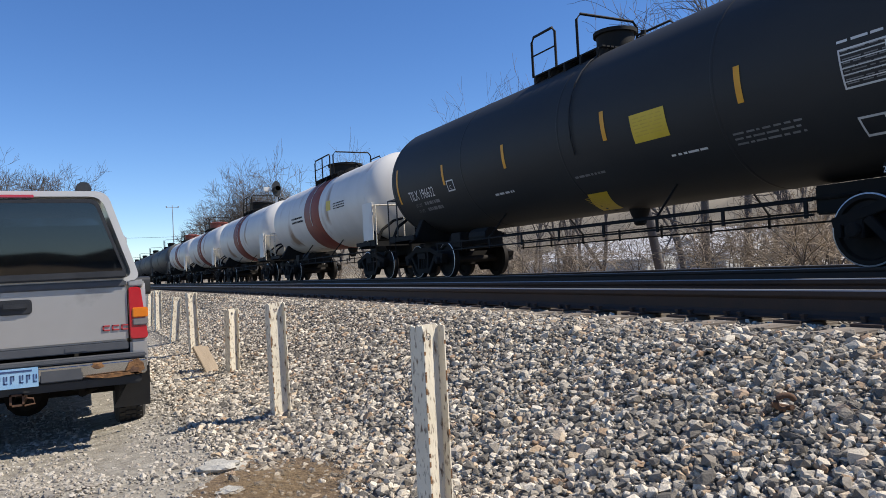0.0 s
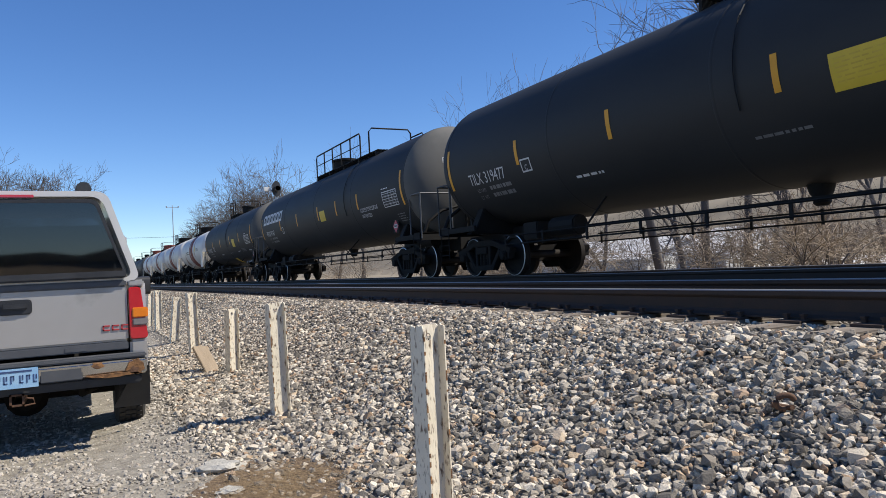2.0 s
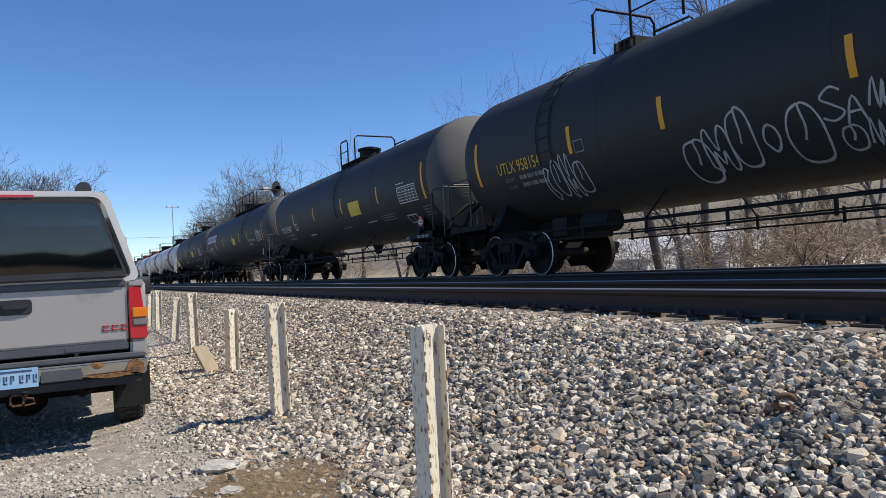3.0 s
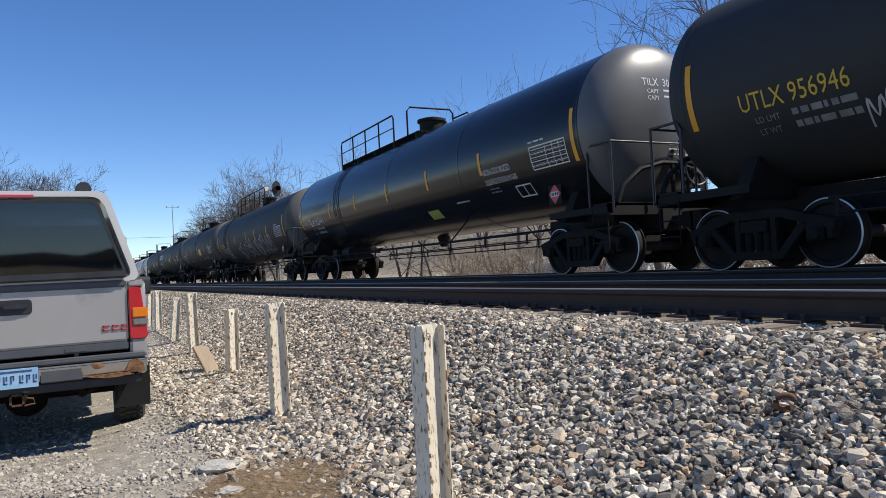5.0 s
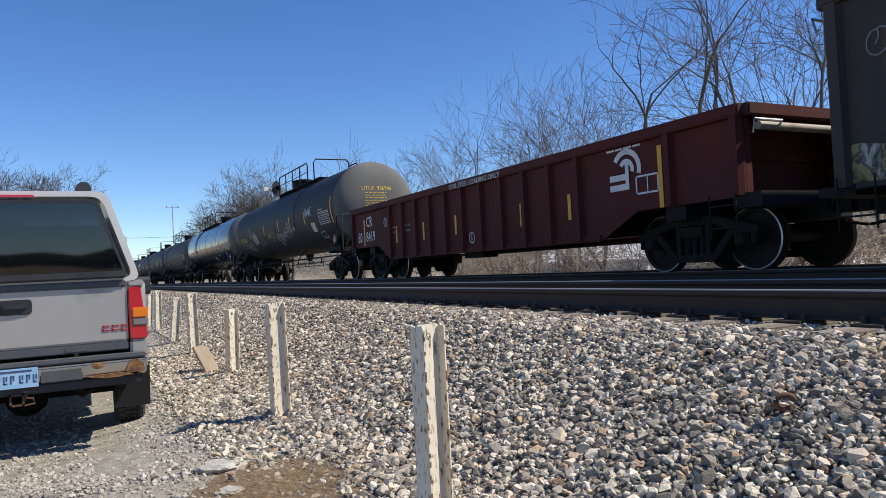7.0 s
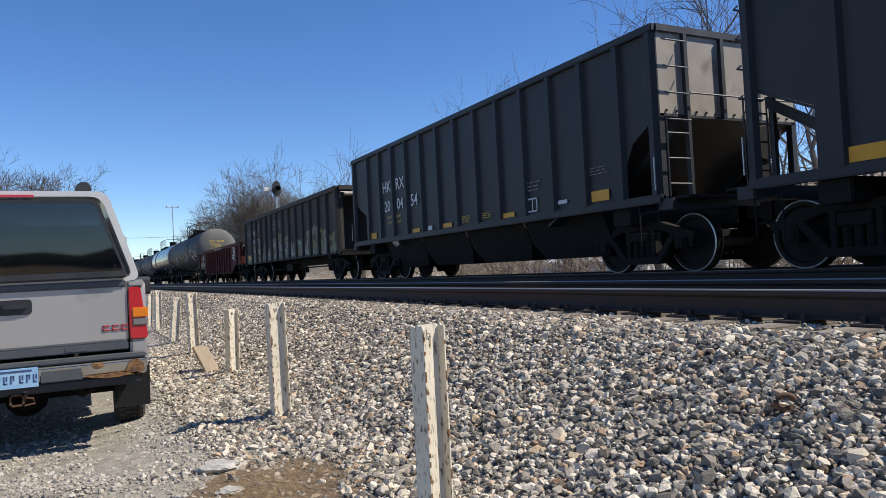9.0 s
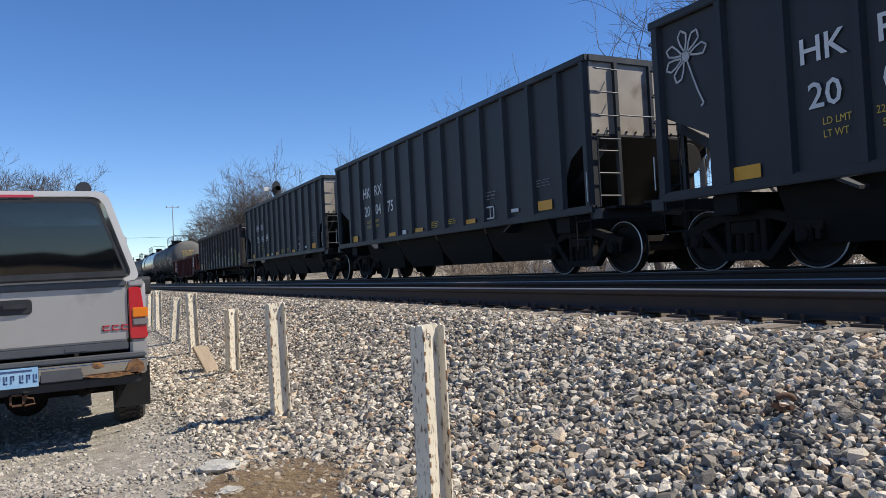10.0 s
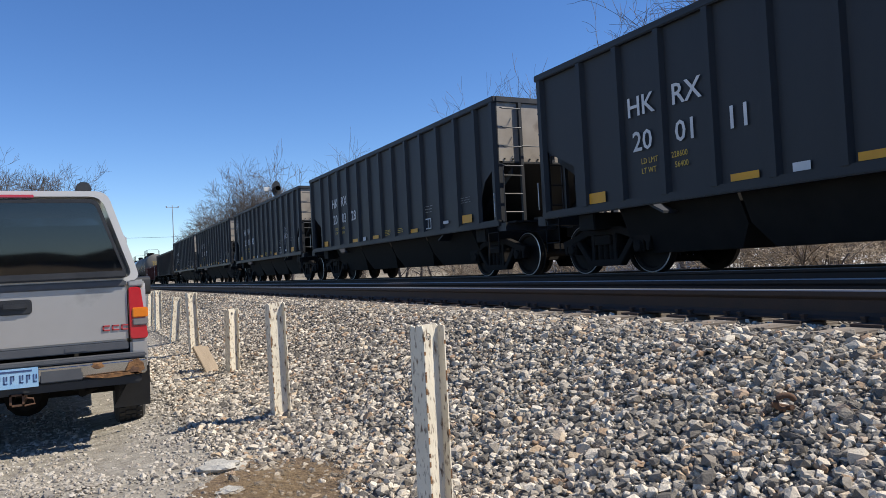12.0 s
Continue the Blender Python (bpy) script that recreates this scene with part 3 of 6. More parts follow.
RING = [(0.5 + 0.46 * math.sin(k * 0.7854), 0.5 + 0.5 * math.cos(k * 0.7854)) for k in range(9)]
TAG_STROKES = {
    "M": [[(0, 0), (0.1, 1), (0.45, 0.35), (0.8, 1), (0.95, 0)]], "O": [RING],
    "S": [[(0.9, 0.85), (0.5, 1), (0.1, 0.75), (0.5, 0.5), (0.9, 0.25), (0.5, 0), (0.05, 0.15)]],
    "Y": [[(0, 1), (0.15, 0.55), (0.7, 0.6), (0.9, 1), (0.75, 0.4), (0.35, 0)]], "U": [[(0, 1), (0.05, 0.2), (0.45, 0), (0.85, 0.2), (0.9, 1)]],
    "E": [[(0.85, 0.8), (0.4, 1), (0.15, 0.6), (0.6, 0.5), (0.15, 0.4), (0.3, 0), (0.9, 0.1)]],
    "A": [[(0, 0), (0.45, 1), (0.9, 0)], [(0.15, 0.4), (0.8, 0.4)]], "Z": [[(0, 1), (0.45, 0.97), (0.9, 1), (0.05, 0), (0.5, 0.04), (0.95, 0)]],
    "N": [[(0, 0), (0.08, 1), (0.8, 0), (0.95, 1)]], "P": [[(0.1, 0), (0.1, 1), (0.8, 0.85), (0.7, 0.5), (0.1, 0.45)]],
    "R": [[(0.1, 0), (0.1, 1), (0.8, 0.85), (0.7, 0.5), (0.15, 0.5), (0.95, -0.1)]], "T": [[(0, 1), (0.5, 0.96), (1, 1)], [(0.5, 1), (0.45, 0)]],
    "C": [[(0.9, 0.85), (0.5, 1), (0.1, 0.6), (0.15, 0.2), (0.5, 0), (0.95, 0.15)]], "B": [[(0.1, 0), (0.1, 1), (0.7, 0.85), (0.2, 0.55), (0.8, 0.3), (0.1, 0)]],
    "D": [[(0.1, 0), (0.1, 1), (0.8, 0.8), (0.9, 0.3), (0.1, 0)]], "K": [[(0, 0.2), (0.3, 1), (0.35, 0.1), (0.6, 0.9), (0.6, 0.15), (1, 0.75)]],
    "b": [[(0.5, 1), (0.15, 0.9), (0, 0.5), (0.12, 0.1), (0.5, 0), (0.9, 0.12), (1, 0.55), (0.85, 0.9), (0.5, 1), (0.55, 0.65), (0.42, 0.4)]],
    "m": [[(0, 0.1), (0.02, 0.8), (0.2, 1), (0.38, 0.7), (0.5, 0.45), (0.62, 0.75), (0.8, 1), (0.98, 0.75), (1, 0.1), (0.75, 0), (0.7, 0.4), (0.5, 0.15), (0.3, 0.45), (0.25, 0), (0, 0.1)]],
    "o": [[(0.5 + (a - 0.5) * 0.6, 0.35 + b * 0.6) for a, b in RING]], "c": [[(0.9, 0.75), (0.4, 0.8), (0.1, 0.4), (0.4, 0), (0.8, 0.1), (0.5, 0.25), (0.5, 0.55), (0.9, 0.75)]],
    "u": [[(0, 0.9), (0.05, 0.1), (0.5, 0), (0.95, 0.15), (1, 0.9), (0.75, 0.95), (0.7, 0.35), (0.35, 0.3), (0.3, 0.9), (0, 0.9)]],
}


def ladder(car, x, y0, y1, z0, z1, n, material, r=0.012, along="y", name="ladder", label=""):
    """Rungs between two stiles; along says which way the rungs run."""
    g = Geo()
    for s in (y0, y1):
        g.tube([(x, s, z0), (x, s, z1)] if along == "y" else [(s, x, z0), (s, x, z1)], r, 5)
    for i in range(n):
        z = z0 + (z1 - z0) * (i + 0.5) / n
        g.tube([(x, y0, z), (x, y1, z)] if along == "y" else [(y0, x, z), (y1, x, z)], r, 5)
    part(name, g, material, car, label, smooth=60)


def tank_car(label, q, half, length, tangent, radius, zc, skin_mat, shift=0.0, head=0.66, deck=(-1.0, -0.3, 0.4), dome=0.0, dome_mat=None, stripes=(), stripe_h=0.75, bands=(), rail_mat=None, dome_r=0.36, detail=True, rail_h=0.95, ladder_y=0.0):
    """A tank car: shell with dished heads, stub sills, end platforms, top platform with guard rails, side rods."""
    car = start_car("tank_car", label, "tank car", q, half, length)
    prof = []
    for i in range(15):
        a = i / 14 * math.pi / 2
        prof.append((shift - tangent - head * math.cos(a) ** 0.72, max(0.01, radius * math.sin(a))))
    prof += [(shift + tangent * f, radius) for f in (-0.55, -0.1, 0.1, 0.55)]
    for i in range(15):
        a = (14 - i) / 14 * math.pi / 2
        prof.append((shift + tangent + head * math.cos(a) ** 0.72, max(0.01, radius * math.sin(a))))
    part("tank_shell", Geo().lathe(prof, (0, 0, zc), "y", 64), skin_mat, car, smooth=50)
    # only the sun-facing rear head gets the paler copy, dust and painted sunlight
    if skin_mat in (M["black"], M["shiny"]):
        part("tank_head", Geo().lathe([(y - 0.003, r + 0.002) for y, r in prof[:15]], (0, 0, zc), "y", 64), M["dustysunhead" if skin_mat == M["black"] else "satinsunhead"], car, "black tank head, greyed by dust and painted-in sunlight", smooth=50)
    for k in (-1, -0.5, -0.02, 0.48, 1):
        y = shift + tangent * k
        part("weld_seam", Geo().lathe([(y - 0.03, radius), (y - 0.02, radius + 0.006), (y + 0.02, radius + 0.006), (y + 0.03, radius)], (0, 0, zc), "y", 64), skin_mat, car, smooth=40)
    for y0, y1 in bands:
        part("colour_band", Geo().lathe([(y0, radius + 0.002), (y0 + 0.01, radius + 0.01), (y1 - 0.01, radius + 0.01), (y1, radius + 0.002)], (0, 0, zc), "y", 64), M["redband"], car, "dull red painted band", smooth=40)
    # stub sills, bolsters and saddles
    for s in (-1, 1):
        g = Geo().box(-0.32, 0.32, *sorted((s * (half - 1.9), s * (length / 2 - 0.5))), 0.72, 1.12)
        part("stub_sill", g, M["under"], car, bevel=0.02)
        zb = zc - radius * 0.72
        g = Geo().prism([(-1.45, 0.98), (1.45, 0.98), (1.3, 1.1), (radius * 0.7, zb), (-radius * 0.7, zb), (-1.3, 1.1)], "y", s * half - 0.13, s * half + 0.13)
        part("bolster", g, M["under"], car, bevel=0.02)
        e = s * (length / 2 - 0.55)
        g = Geo().box(-1.45, 1.45, *sorted((e, e - s * 0.42)), 1.16, 1.21)
        g.box(-1.45, 1.45, *sorted((e, e - s * 0.06)), 1.0, 1.2)
        for x in (-1.42, 1.42):
            g.box(x - 0.03, x + 0.03, *sorted((e, e - s * 1.7)), 1.05, 1.17)
        part("end_platform", g, M["under"], car)
        zt = 2.24
        yh = s * (abs(shift + s * tangent) + head + 0.03)
        er = s * max(abs(e), abs(yh) + 0.04)
        es = s * (abs(shift + s * tangent) + 0.12)
        g = Geo()
        for x in (-1.42, 1.42):
            g.tube([(x, es, 1.1), (x, es, zt - 0.12), (x, es + s * 0.03, zt - 0.03), (x, es + s * 0.12, zt), (x, er, zt)], 0.022, 8)
            g.tube([(x, er, zt), (x, er, 1.05)], 0.02, 8)
        g.tube([(-1.42, er, zt), (1.42, er, zt)], 0.02, 8)
        g.tube([(-0.5, er, zt), (-0.5, er, 1.2)], 0.02, 8)
        part("end_handrail", g, rail_mat or M["darktrim"], car, "tubular steel end handrail", smooth=60)
        g = Geo().tube([(-1.3, yh, 1.2), (-1.15, yh, 1.5), (-0.75, yh, 1.78), (-0.25, yh, 1.9), (0.25, yh, 1.9), (0.75, yh, 1.78), (1.15, yh, 1.5), (1.3, yh, 1.2)], 0.045, 6)
        g.tube([(0, yh, 1.9), (0, yh, 1.1)], 0.04, 6)
        part("head_brace", g, M["under"], car, smooth=60)
        for x in (-1.45, 1.45):
            ladder(car, x, e - s * 0.05, e - s * 0.45, 0.42, 1.15, 3, M["under"], name="corner_step")
        if s < 0:
            g = Geo().box(0.16, 0.26, er - 0.03, er + 0.03, 1.18, zt + 0.08)
            g.box(0.26, 0.62, er - 0.02, er + 0.1, 1.45, 1.95)
            brake = part("hand_brake", g, M["truck"], car, bevel=0.01)
            yw = er - 0.1
            g = Geo().tube([(0.46 + 0.28 * math.cos(k * 0.2618), yw, 1.78 + 0.28 * math.sin(k * 0.2618)) for k in range(25)], 0.016, 6)
            for k in range(5):
                g.tube([(0.46, yw + 0.03, 1.78), (0.46 + 0.28 * math.cos(k * 1.2566 + 0.4), yw, 1.78 + 0.28 * math.sin(k * 1.2566 + 0.4))], 0.014, 5)
            g.lathe([(yw - 0.03, 0.01), (yw - 0.03, 0.07), (yw + 0.1, 0.06)], (0.46, 0, 1.78), "y", 12)
            part("brake_wheel", g, M["greytrim"], brake, "grey spoked hand brake wheel", smooth=50)
            g = Geo().lathe([(-0.45, 0.18), (0.45, 0.18)], (-0.75, e + 0.95, 1.02), "y", 14)
            part("brake_cylinder", g, M["under"], car, smooth=40)
    # rods and pipe along the underside
    a = half - 1.25
    for s in (-1, 1):
        for z in (0.68, 0.86):
            part("side_rod", Geo().tube([(s * 1.3, -a, z), (s * 1.3, a, z)], 0.018, 6), M["under"], car, smooth=60)
        for i in range(9):
            y = -a + 0.1 + (2 * a - 0.2) * i / 8
            g = Geo().box(s * 1.3 - 0.012, s * 1.3 + 0.012, y - 0.025, y + 0.025, 0.64, 0.9)
            if i in (2, 6):
                g.tube([(s * 1.3, y, 0.88), (s * 0.8, y, zc - math.sqrt(radius ** 2 - 0.64) + 0.03)], 0.02, 5)
            part("rod_bracket", g, M["under"], car)
    part("brake_pipe", Geo().tube([(-0.35, -a, 0.95), (-0.35, a, 0.95)], 0.03, 6), M["under"], car, smooth=60)
    if detail:
        g = Geo().lathe([(0.86, 0.08), (0.9, 0.12), (0.98, 0.12), (1.05, 0.16), (1.25, 0.22)], (0, dome - 0.4, 0), "z", 14)
        part("bottom_outlet", g, M["under"], car, smooth=40)
        g = Geo().cbox(-0.95, half - 2.1, 0.92, 0.45, 0.5, 0.35)
        g.lathe([(half - 3.4, 0.2), (half - 2.6, 0.2)], (-0.9, 0, 0.95), "y", 12)
        part("air_reservoir", g, M["under"], car, bevel=0.02)
    # top platform, guard rails, dome and valves
    top = zc + radius
    arch, y0, y1 = deck
    for s in (-1, 1):
        for k in range(4):
            x = s * (0.42 + 0.1 * k)
            part("deck_bar", Geo().box(x - 0.035, x + 0.035, arch - 0.7, y1, top - 0.05, top - 0.02), M["under"], car)
    for i in range(5):
        y = arch - 0.6 + (y1 - arch + 0.5) * i / 4
        part("deck_bearer", Geo().box(-0.8, 0.8, y - 0.03, y + 0.03, top - 0.25, top - 0.05), M["under"], car)
    rt = top + rail_h - 0.17
    x = -0.76
    g = Geo().tube([(x, y1, top - 0.05), (x, y1, rt - 0.1), (x, y1 - 0.08, rt), (x, y0 + 0.08, rt), (x, y0, rt - 0.1), (x, y0, top - 0.05)], 0.027, 6)
    g.tube([(x, y1, (rt + top) / 2), (x, y0, (rt + top) / 2)], 0.016, 6)
    n = max(1, round((y1 - y0) / 1.1))
    for i in range(1, n):
        y = y1 + (y0 - y1) * i / n
        g.tube([(x, y, top - 0.05), (x, y, rt)], 0.025, 6)
    part("guard_rail", g, M["under"], car, "tubular guard rail along the top platform", smooth=60)
    g = Geo().tube([(x, arch, top - 0.05), (x, arch, rt - 0.1), (x + 0.1, arch, rt + 0.02), (0.66, arch, rt + 0.02), (0.76, arch, rt - 0.1), (0.76, arch, top - 0.05)], 0.027, 6)
    g.tube([(0.76, arch, rt - 0.25), (0.76, arch - 0.9, rt - 0.25), (0.76, arch - 1.0, rt - 0.35), (0.76, arch - 1.0, top - 0.1)], 0.024, 6)
    part("cross_rail", g, M["under"], car, "tubular rail arching across the top platform", smooth=60)
    r = dome_r
    part("dome", Geo().lathe([(top - 0.3, r), (top + 0.36, r), (top + 0.37, r + 0.06), (top + 0.44, r + 0.06), (top + 0.46, r - 0.02), (top + 0.5, r * 0.6)], (0, dome, 0), "z", 24), dome_mat or M["under"], car, smooth=35)
    for dy in (-r - 0.3, r + 0.32):
        part("top_valve", Geo().lathe([(top - 0.1, 0.1), (top + 0.16, 0.1), (top + 0.2, 0.05), (top + 0.28, 0.05)], (0.1, dome + dy, 0), "z", 10), M["under"], car, smooth=40)
    pts = [(-(radius + 0.03) * math.cos(a), ladder_y, zc + (radius + 0.03) * math.sin(a)) for a in [i / 10 * 1.75 - 0.35 for i in range(11)]]
    g = Geo()
    for dy in (0.0, 0.4) if ladder_y > 1 else (0.0,):
        g.tube([(p[0], p[1] + dy, p[2]) for p in pts], 0.014, 5)
    for p in pts if ladder_y > 1 else ():
        g.tube([p, (p[0], p[1] + 0.4, p[2])], 0.011, 5)
    part("side_ladder", g, skin_mat, car, smooth=60)
    skin = Skin(radius, zc)
    for i, y in enumerate(stripes):
        g = Geo()
        end = i in (0, len(stripes) - 1)
        skin.quad(g, y + 0.05, y - 0.05, zc - (0.62 if end else 0.43), zc + (0.32 if end else 0.06), 8)
        part("reflector_stripe", g, M["yellow"], car, "yellow reflective stripe")
    return car, skin


def placard(car, skin, y, z, s=0.19):
    """A hazard diamond on a flat upright holder that stands off the tank."""
    x = skin.at(y, z + 0.1)[0] - 0.05
    holder = part("placard_holder", Geo().box(x, x + 0.012, y - 0.2, y + 0.2, z - 0.2, z + 0.2).box(x + 0.012, x + 0.35, y - 0.03, y + 0.03, z + 0.1, z + 0.15), M["under"], car)
    part("placard", Geo().prism([(y, z - s), (y - s, z), (y, z + s), (y + s, z)], "x", x - 0.006, x - 0.002), M["placard"], holder, "red diamond hazard placard")
    part("placard_panel", Geo().box(x - 0.011, x - 0.006, y - 0.12, y + 0.12, z - 0.05, z + 0.05), M["letter"], holder)
    g = Geo()
    for k in range(4):
        g.box(x - 0.014, x - 0.011, y + 0.09 - 0.055 * k - 0.03, y + 0.09 - 0.055 * k, z - 0.03, z + 0.03)
    part("placard_bars", g, M["under"], holder)


def head_placard(car, x, y, z, s=0.19):
    """A hazard diamond standing on the end platform before the tank head."""
    holder = part("placard_holder", Geo().box(x - 0.2, x + 0.2, y, y + 0.012, z - 0.2, z + 0.2).box(x - 0.03, x + 0.03, y + 0.012, y + 0.04, 1.2, z + 0.1), M["under"], car)
    part("placard", Geo().prism([(x, z - s), (x - s, z), (x, z + s), (x + s, z)], "y", y - 0.006, y - 0.002), M["placard"], holder, "red diamond hazard placard")
    part("placard_panel", Geo().box(x - 0.12, x + 0.12, y - 0.011, y - 0.006, z - 0.05, z + 0.05), M["letter"], holder)


def tank_markings(car, skin, mark, y, z, size=0.3, colour="letter", width=0.8):
    """Reporting mark with two lines of small print below it."""
    skin.word(car, mark, y, z, size, M[colour], width)
    for i, word in enumerate(("LD LMT", "LT WT")):
        skin.word(car, word, y - 0.18, z - 0.17 - 0.15 * i, 0.075, M["dim"], 1.0)
        skin.rows(car, y - 0.72, z - 0.17 - 0.15 * i, 0.85, 0.085, 1, M["dim"], seed=3 + i, fill=1.2)


def table(car, skin, y, z, w=1.2, h=0.45):
    skin.frame_of(car, y, z, w, h, 0.022, M["letter"], 5, (0.45, 0.65, 0.82))
    skin.rows(car, y - 0.04, z + 0.02, w - 0.08, h - 0.04, 9, M["dim"], seed=14, fill=0.4)
    skin.rows(car, y, z + h + 0.05, w * 0.45, 0.05, 1, M["letter"], seed=17, fill=0.8)


def decal(car, skin, y0, y1, z0, z1, material="decalyellow", label="yellow warning decal", skew=0.0):
    g = Geo()
    skin.quad(g, y0, y1, z0, z1, skew=skew)
    part("decal", g, M[material], car, label)
    if material == "decalyellow":
        skin.rows(car, y0 - 0.06, z0 + 0.06, abs(y0 - y1) - 0.12, z1 - z0 - 0.12, 6, M["letteryellow"], seed=19, fill=0.45)


def build_tank_cars():
    # the string of white cars with red bands and the black ones before them
    for i, q in enumerate((26.45, 40.8, 55.25, 69.75)):
        car, skin = tank_car("dusty white tank car with a broad dull red band", q, 5.15, 14.4, 5.75, 1.42, 2.62, M["white"], deck=(-1.0, -0.6, 1.3), dome=-0.2, dome_mat=M["redband"] if i > 1 else M["under"], bands=((-1.0, 0.9),) if i == 0 else ((-0.6, 1.2),), rail_mat=M["postwhite"], dome_r=0.62, detail=i < 1)
        for y in (-6.55,):
            part("end_shield", Geo().box(-1.5, -1.46, y, y + 0.8, 1.2, 2.35), M["white"], car, "white steel end shield", bevel=0.01)
        if i == 0:
            decal(car, skin, -1.9, -2.4, 2.5, 2.85)
            skin.rows(car, 2.8, 2.3, 1.6, 0.3, 2, M["under"], seed=8)
            skin.rows(car, -2.7, 2.45, 1.2, 0.25, 3, M["under"], seed=9)
    for q in (86.7, 105.6, 124.5, 143.4):
        tank_car("black tank car far along the train", q, 7.2, 18.7, 8.1, 1.5, 2.7, M["black"], detail=False)

    # two black cars of like design, the second one longer
    for q, half, length, mark, deck, lid, stripes, tangent in ((10.88, 6.475, 16.9, "TILX 196632", (-0.2, 0.5, 1.31), -0.4, (6.97, 4.25, 1.5, -1.65, -4.4, -7.49), 7.45), (-26.4, 6.8, 17.5, "TILX 319477", (-1.04, -0.32, 0.43), -0.5, (7.45, 4.57, 1.77, -1.41, -4.66, -7.79), 7.8)):
        zc, r, k = 2.68, 1.52, -0.35 if q < 0 else 0.0
        car, skin = tank_car("black tank car with yellow reflectors and a table stencil", q, half, length, tangent, r, zc, M["black"], -0.25, deck=deck, dome=lid, stripes=stripes, ladder_y=-0.8)
        tank_markings(car, skin, mark, 6.37 if q > 0 else 6.62, 2.07, 0.24)
        skin.frame_of(car, 4.15 if q > 0 else 4.49, 2.08, 0.34, 0.26, 0.03, M["letter"])
        skin.word(car, "C", 4.05 if q > 0 else 4.38, 2.12, 0.1, M["letter"])
        decal(car, skin, -2.3 if q > 0 else -2.12, -3.05 if q > 0 else -3.1, 2.08, 2.52)
        skin.rows(car, 2.3 - 2 * k, 1.74, 0.75, 0.07, 1, M["letter"], seed=5, fill=0.8)
        skin.rows(car, -0.5 + k, 1.74, 0.9, 0.06, 1, M["dim"], seed=7, fill=0.8)
        skin.rows(car, -2.9 + k, 1.76, 0.7, 0.05, 1, M["letter"], seed=8, fill=0.8)
        skin.rows(car, -4.1 + k, 1.7, 1.05, 0.2, 3, M["dim"], seed=6, fill=0.5)
        table(car, skin, -5.8 + k, 2.08)
        skin.frame_of(car, -5.8 + k, 1.55, 0.6, 0.22, 0.025, M["letter"], 0, (0.5,))
        placard(car, skin, -6.5 + k, 1.52)
        skin.rows(car, -7.0 + k, 1.62, 0.5, 0.28, 4, M["dim"], seed=11, fill=0.5)
        sill = Skin(x=-1.46)
        sill.word(car, "2 INCH", -6.2 + k, 1.06, 0.07, M["letter"], 0.8)
        sill.word(car, "TREAD COND SHOES", -6.9 + k, 1.06, 0.07, M["letter"], 0.7)
        if q > 0:
            decal(car, skin, -0.2, -0.75, 1.2, 1.48, skew=-0.25)
        head = Skin(r, zc, head=(0.66, -0.25 - tangent))
        head.word(car, mark.replace(" ", "  "), -0.62, zc + 0.42, 0.15, M["letter"], 0.85)
        head.word(car, "CAPY", -0.5, zc + 0.25, 0.085, M["letter"], 0.9)
        head.word(car, "CAPY", -0.5, zc + 0.1, 0.085, M["letter"], 0.9)
        head.rows(car, -0.12, zc + 0.08, 0.6, 0.28, 2, M["letter"], seed=13, fill=0.4)
        head.rows(car, -0.75, zc - 0.72, 0.55, 0.34, 4, M["dim"], seed=18, fill=0.4)
        head_placard(car, 0.25, -0.32 - tangent - 0.66, zc - 0.95)

    # long car with the slanted white logo
    zc, r = 2.66, 1.53
    car, skin = tank_car("long black tank car with a slanted white logo", -7.6, 7.75, 20.06, 8.5, r, zc, M["black"], -0.2, deck=(-4.42, -3.59, 1.37), dome=0.0, dome_r=0.5, stripes=(8.1, 4.7, 2.02, -0.84, -2.92, -5.03, -8.48), rail_mat=M["greytrim"], ladder_y=-3.9)
    g = Geo()
    for i in range(6):
        a = 7.72 - i * 0.565
        skin.quad(g, a, a - 0.12, 2.66, 3.1, skew=-0.1)
        skin.quad(g, a - 0.36, a - 0.48, 2.66, 3.1, skew=-0.1, lift=0.0065)
        skin.quad(g, a - 0.06, a - 0.42, 2.66, 2.76, lift=0.007)
        skin.quad(g, a - 0.14, a - 0.5, 3.0, 3.1, lift=0.0075)
    part("logo", g, M["letter"], car, "slanted white block logo")
    tank_markings(car, skin, "PROX 94767", 7.35, 2.12, 0.22, width=0.82)
    skin.frame_of(car, 4.55, 2.1, 0.27, 0.26, 0.025, M["letter"])
    skin.word(car, "C", 4.46, 2.13, 0.1, M["letter"])
    decal(car, skin, -1.05, -1.66, 2.16, 2.53)
    skin.word(car, "LIQUEFIED PETROLEUM GAS", -5.14, 2.12, 0.12, M["letter"], 0.66)
    skin.word(car, "NOT-ODORIZED", -5.14, 1.94, 0.11, M["letter"], 0.66)
    table(car, skin, -7.1, 2.08, 1.05)
    placard(car, skin, -7.28, 1.53)
    skin.rows(car, -7.7, 1.6, 0.5, 0.25, 4, M["dim"], seed=11, fill=0.5)
    head = Skin(r, zc, head=(0.66, -8.7))
    head.word(car, "PROX  94767", -0.62, zc + 0.42, 0.15, M["letter"], 0.85)
    head.rows(car, -0.5, zc - 0.2, 0.9, 0.5, 5, M["letter"], seed=12, fill=0.35)
    head_placard(car, 0.3, -9.42, zc - 0.95)

    # long car with yellow mark and white tags
    zc, r = 2.62, 1.5
    car, skin = tank_car("long black tank car with sprayed white tags", -45.15, 7.75, 20.4, 8.5, r, zc, M["black"], deck=(4.85, -2.1, 3.86), dome=0.0, stripes=(8.15, 4.83, 2.57, -0.41, -2.48, -5.1, -8.2), ladder_y=5.4)
